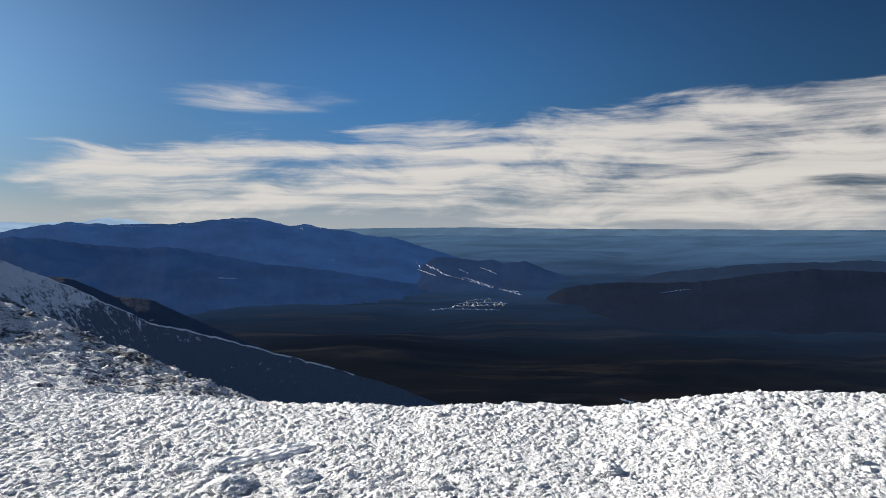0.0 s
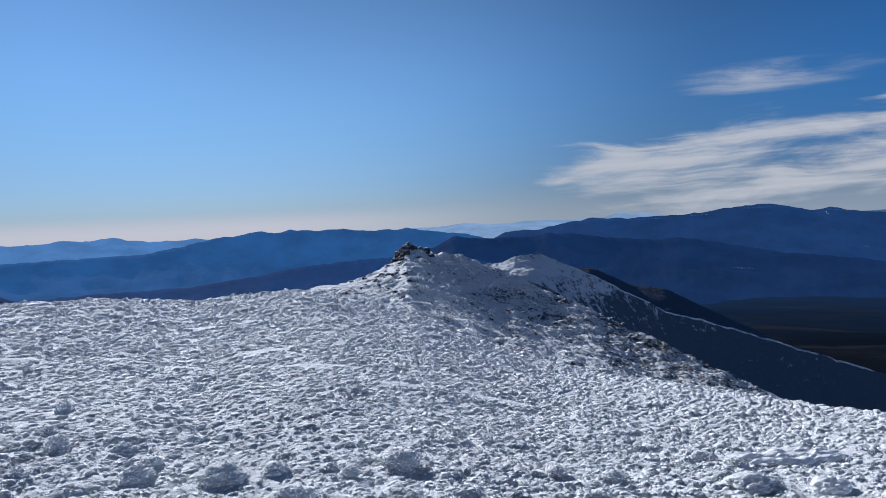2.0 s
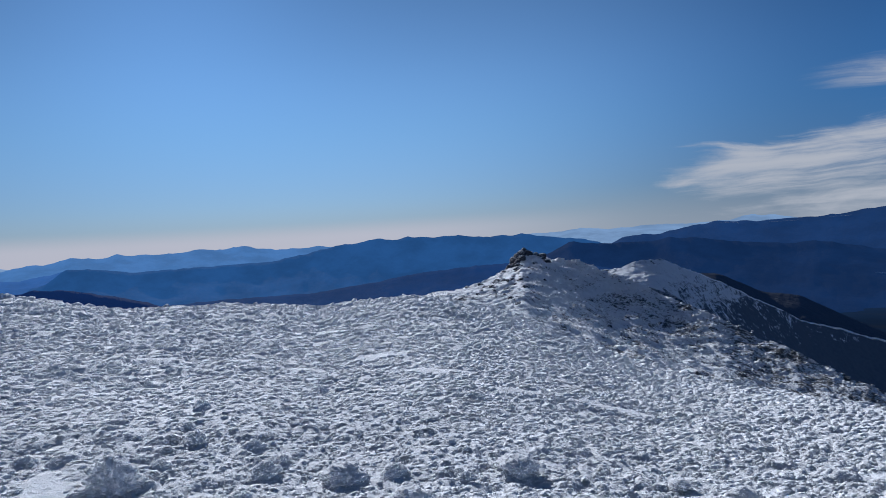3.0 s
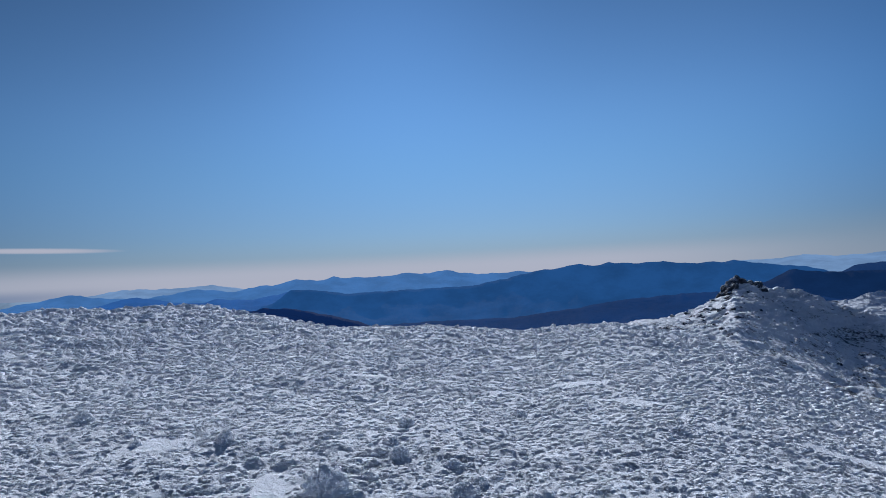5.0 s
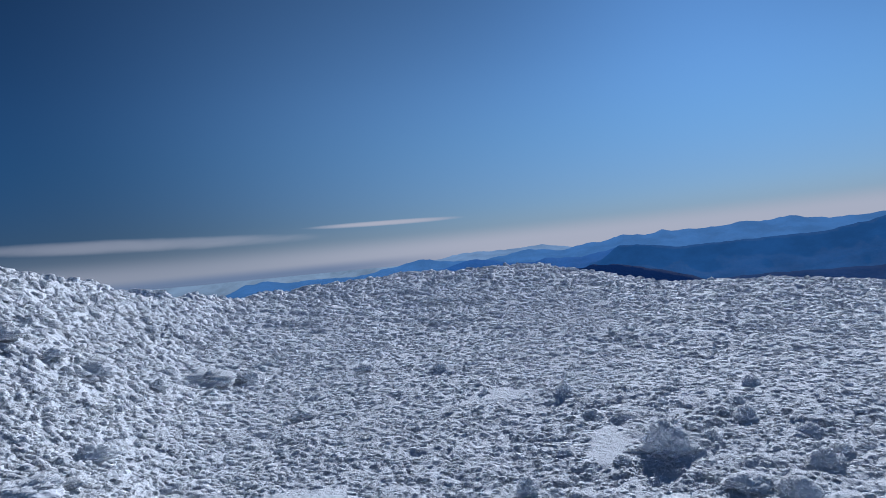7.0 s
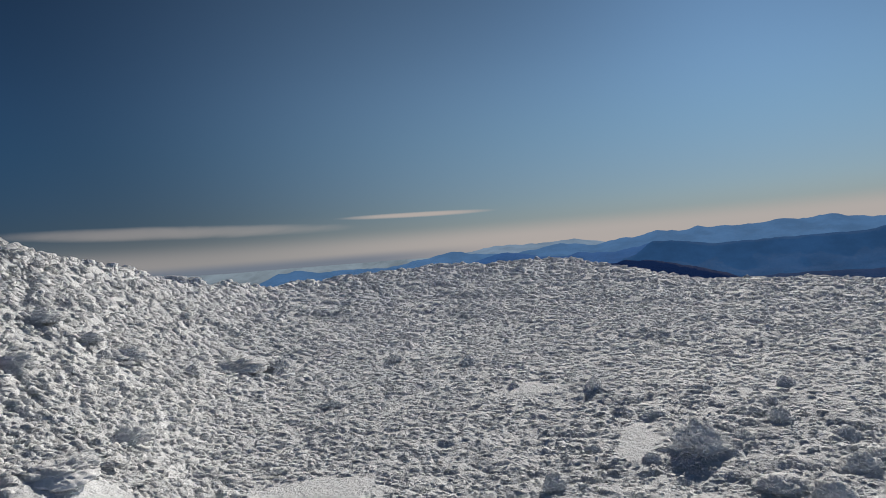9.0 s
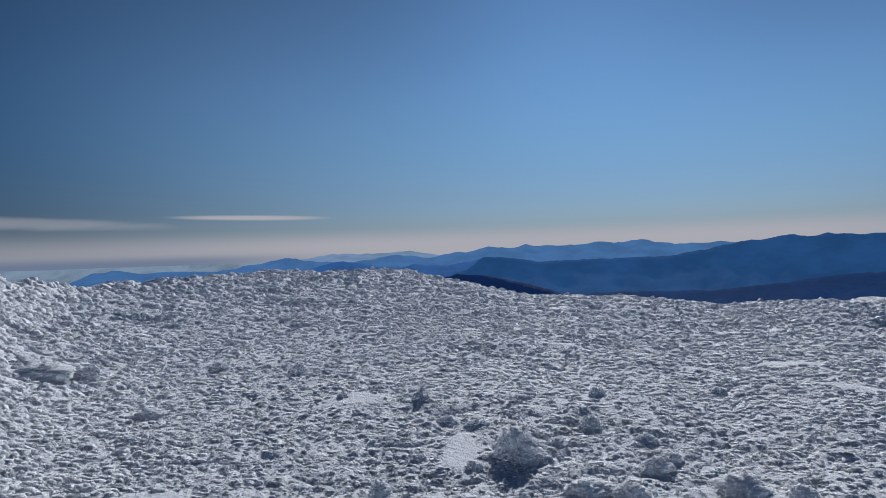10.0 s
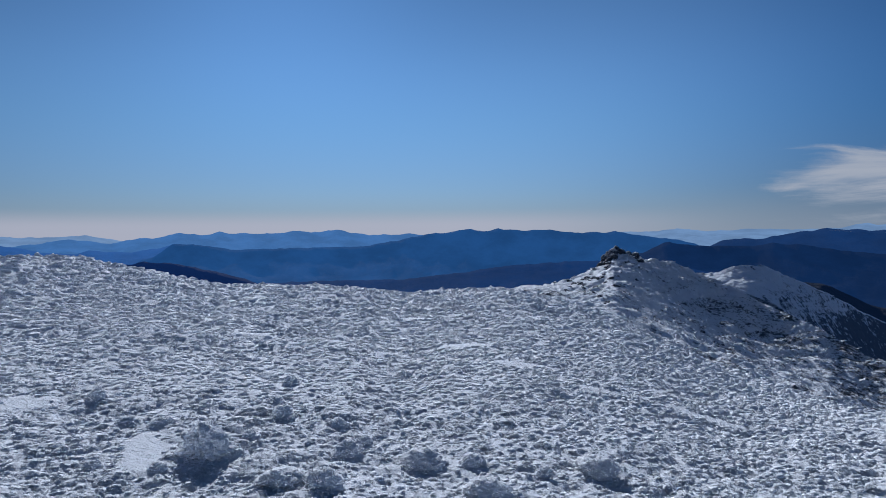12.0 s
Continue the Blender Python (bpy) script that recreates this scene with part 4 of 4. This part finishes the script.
for i, run in enumerate(((2.2, -2.65, 1.8, -3.2, 0.16), (1.4, -2.9, -0.35, -3.88, 0.2), (2.0, -3.34, 0.6, -3.85, 0.08), (-1.3, -3.3, -2.05, -3.68, 0.12), (-1.5, -3.95, -4.05, -4.74, 0.12),
                         (-0.2, -3.78, -1.7, -4.15, 0.07), (-3.0, -3.2, -4.3, -3.7, 0.1), (-4.4, -4.88, -6.3, -5.35, 0.16), (-4.8, -4.95, -6.0, -5.1, 0.07), (-1.9, -4.2, -4.0, -4.8, 0.06))):
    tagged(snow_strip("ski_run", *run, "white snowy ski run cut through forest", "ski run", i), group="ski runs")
snow_strip("frozen_pond", 17.5, -3.8, 15.9, -3.94, 0.1, "small snow-covered clearing in dark forest", "clearing", 31)
for i, run in enumerate(((1.1, -6.57, -0.9, -6.42, 0.12), (-0.8, -6.3, -4.4, -6.15, 0.1), (-1.0, -6.05, -4.6, -5.9, 0.09), (-1.9, -5.82, -3.8, -5.66, 0.08), (-0.6, -6.5, -4.5, -6.55, 0.08), (-1.6, -5.95, -5.2, -6.02, 0.05))):
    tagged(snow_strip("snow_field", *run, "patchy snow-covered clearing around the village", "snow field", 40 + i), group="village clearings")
for i, run in enumerate(((-16.8, -5.02, -19.0, -4.66, 0.05), (-13.9, -13.15, -15.0, -13.4, 0.1), (8.9, -2.5, 8.6, -2.6, 0.08), (11.25, -0.02, 11.0, -0.16, 0.09), (4.75, -0.88, 4.6, -0.93, 0.06), (27.3, 0.26, 25.9, 0.16, 0.12), (16.6, 0.5, 14.0, 0.5, 0.12), (20.2, 0.15, 18.7, 0.22, 0.09), (10.9, 0.12, 9.6, -0.08, 0.08), (24.0, 0.08, 22.0, 0.1, 0.07))):
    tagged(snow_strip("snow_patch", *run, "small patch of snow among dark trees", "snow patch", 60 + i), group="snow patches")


def plain(name, colour, rough=0.8):
    m, k = material(name)
    n = k.noise(k.add("ShaderNodeNewGeometry").outputs["Position"], 0.8, 3.0)
    finish(k, k.mix(n, tuple(c * 0.8 for c in colour), colour), rough, n, 0.3, 0.05)
    return m


def build_village():
    """Small gabled houses in the clearing at the foot of the ski runs."""
    walls, roofs = plain("pale_siding", (0.36, 0.34, 0.29)), plain("snowy_roof", (0.5, 0.52, 0.55))
    rng = random.Random(9)
    first = None
    for i in range(46):
        az = rng.triangular(-5.2, 0.6, -3.2)
        el = -6.35 - 0.06 * (az + 1.0) * 0.5 + rng.uniform(0.0, 0.62) * max(0.1, 1 - abs(az + 3.0) / 3.6)
        p = land_at(az, el)
        m = pose(p.x, p.y, p.z - 0.5, 0, 0, rng.uniform(0, 180)) @ Matrix.Scale(rng.uniform(0.5, 0.85), 4)
        if first is None:
            first = new("house")
            tagged(first, "small pale gabled house with a snowy roof in a forest clearing", "house", "village houses")
            bm = bmesh.new()
            bmesh.ops.create_cube(bm, size=1.0, matrix=Matrix.Translation((0, 0, 2.2)) @ Matrix.Diagonal((11, 7, 4.8, 1)))
            me = bpy.data.meshes.new("wall")
            bm.to_mesh(me)
            bm.free()
            me.materials.append(walls)
            new("wall", me).parent = first
            bm = bmesh.new()
            rows = [[bm.verts.new((x, y, z)) for y, z in ((-4, 4.3), (0, 7.4), (4, 4.3), (4, 4.0), (0, 7.0), (-4, 4.0))] for x in (-6, 6)]
            for a in range(6):
                b = (a + 1) % 6
                bm.faces.new((rows[0][a], rows[1][a], rows[1][b], rows[0][b]))
            bm.faces.new(rows[0][::-1])
            bm.faces.new(rows[1])
            bmesh.ops.recalc_face_normals(bm, faces=bm.faces)
            me = bpy.data.meshes.new("roof")
            bm.to_mesh(me)
            bm.free()
            me.materials.append(roofs)
            new("roof", me).parent = first
            first.matrix_world = m
        else:
            copy_thing(first, m)


build_village()
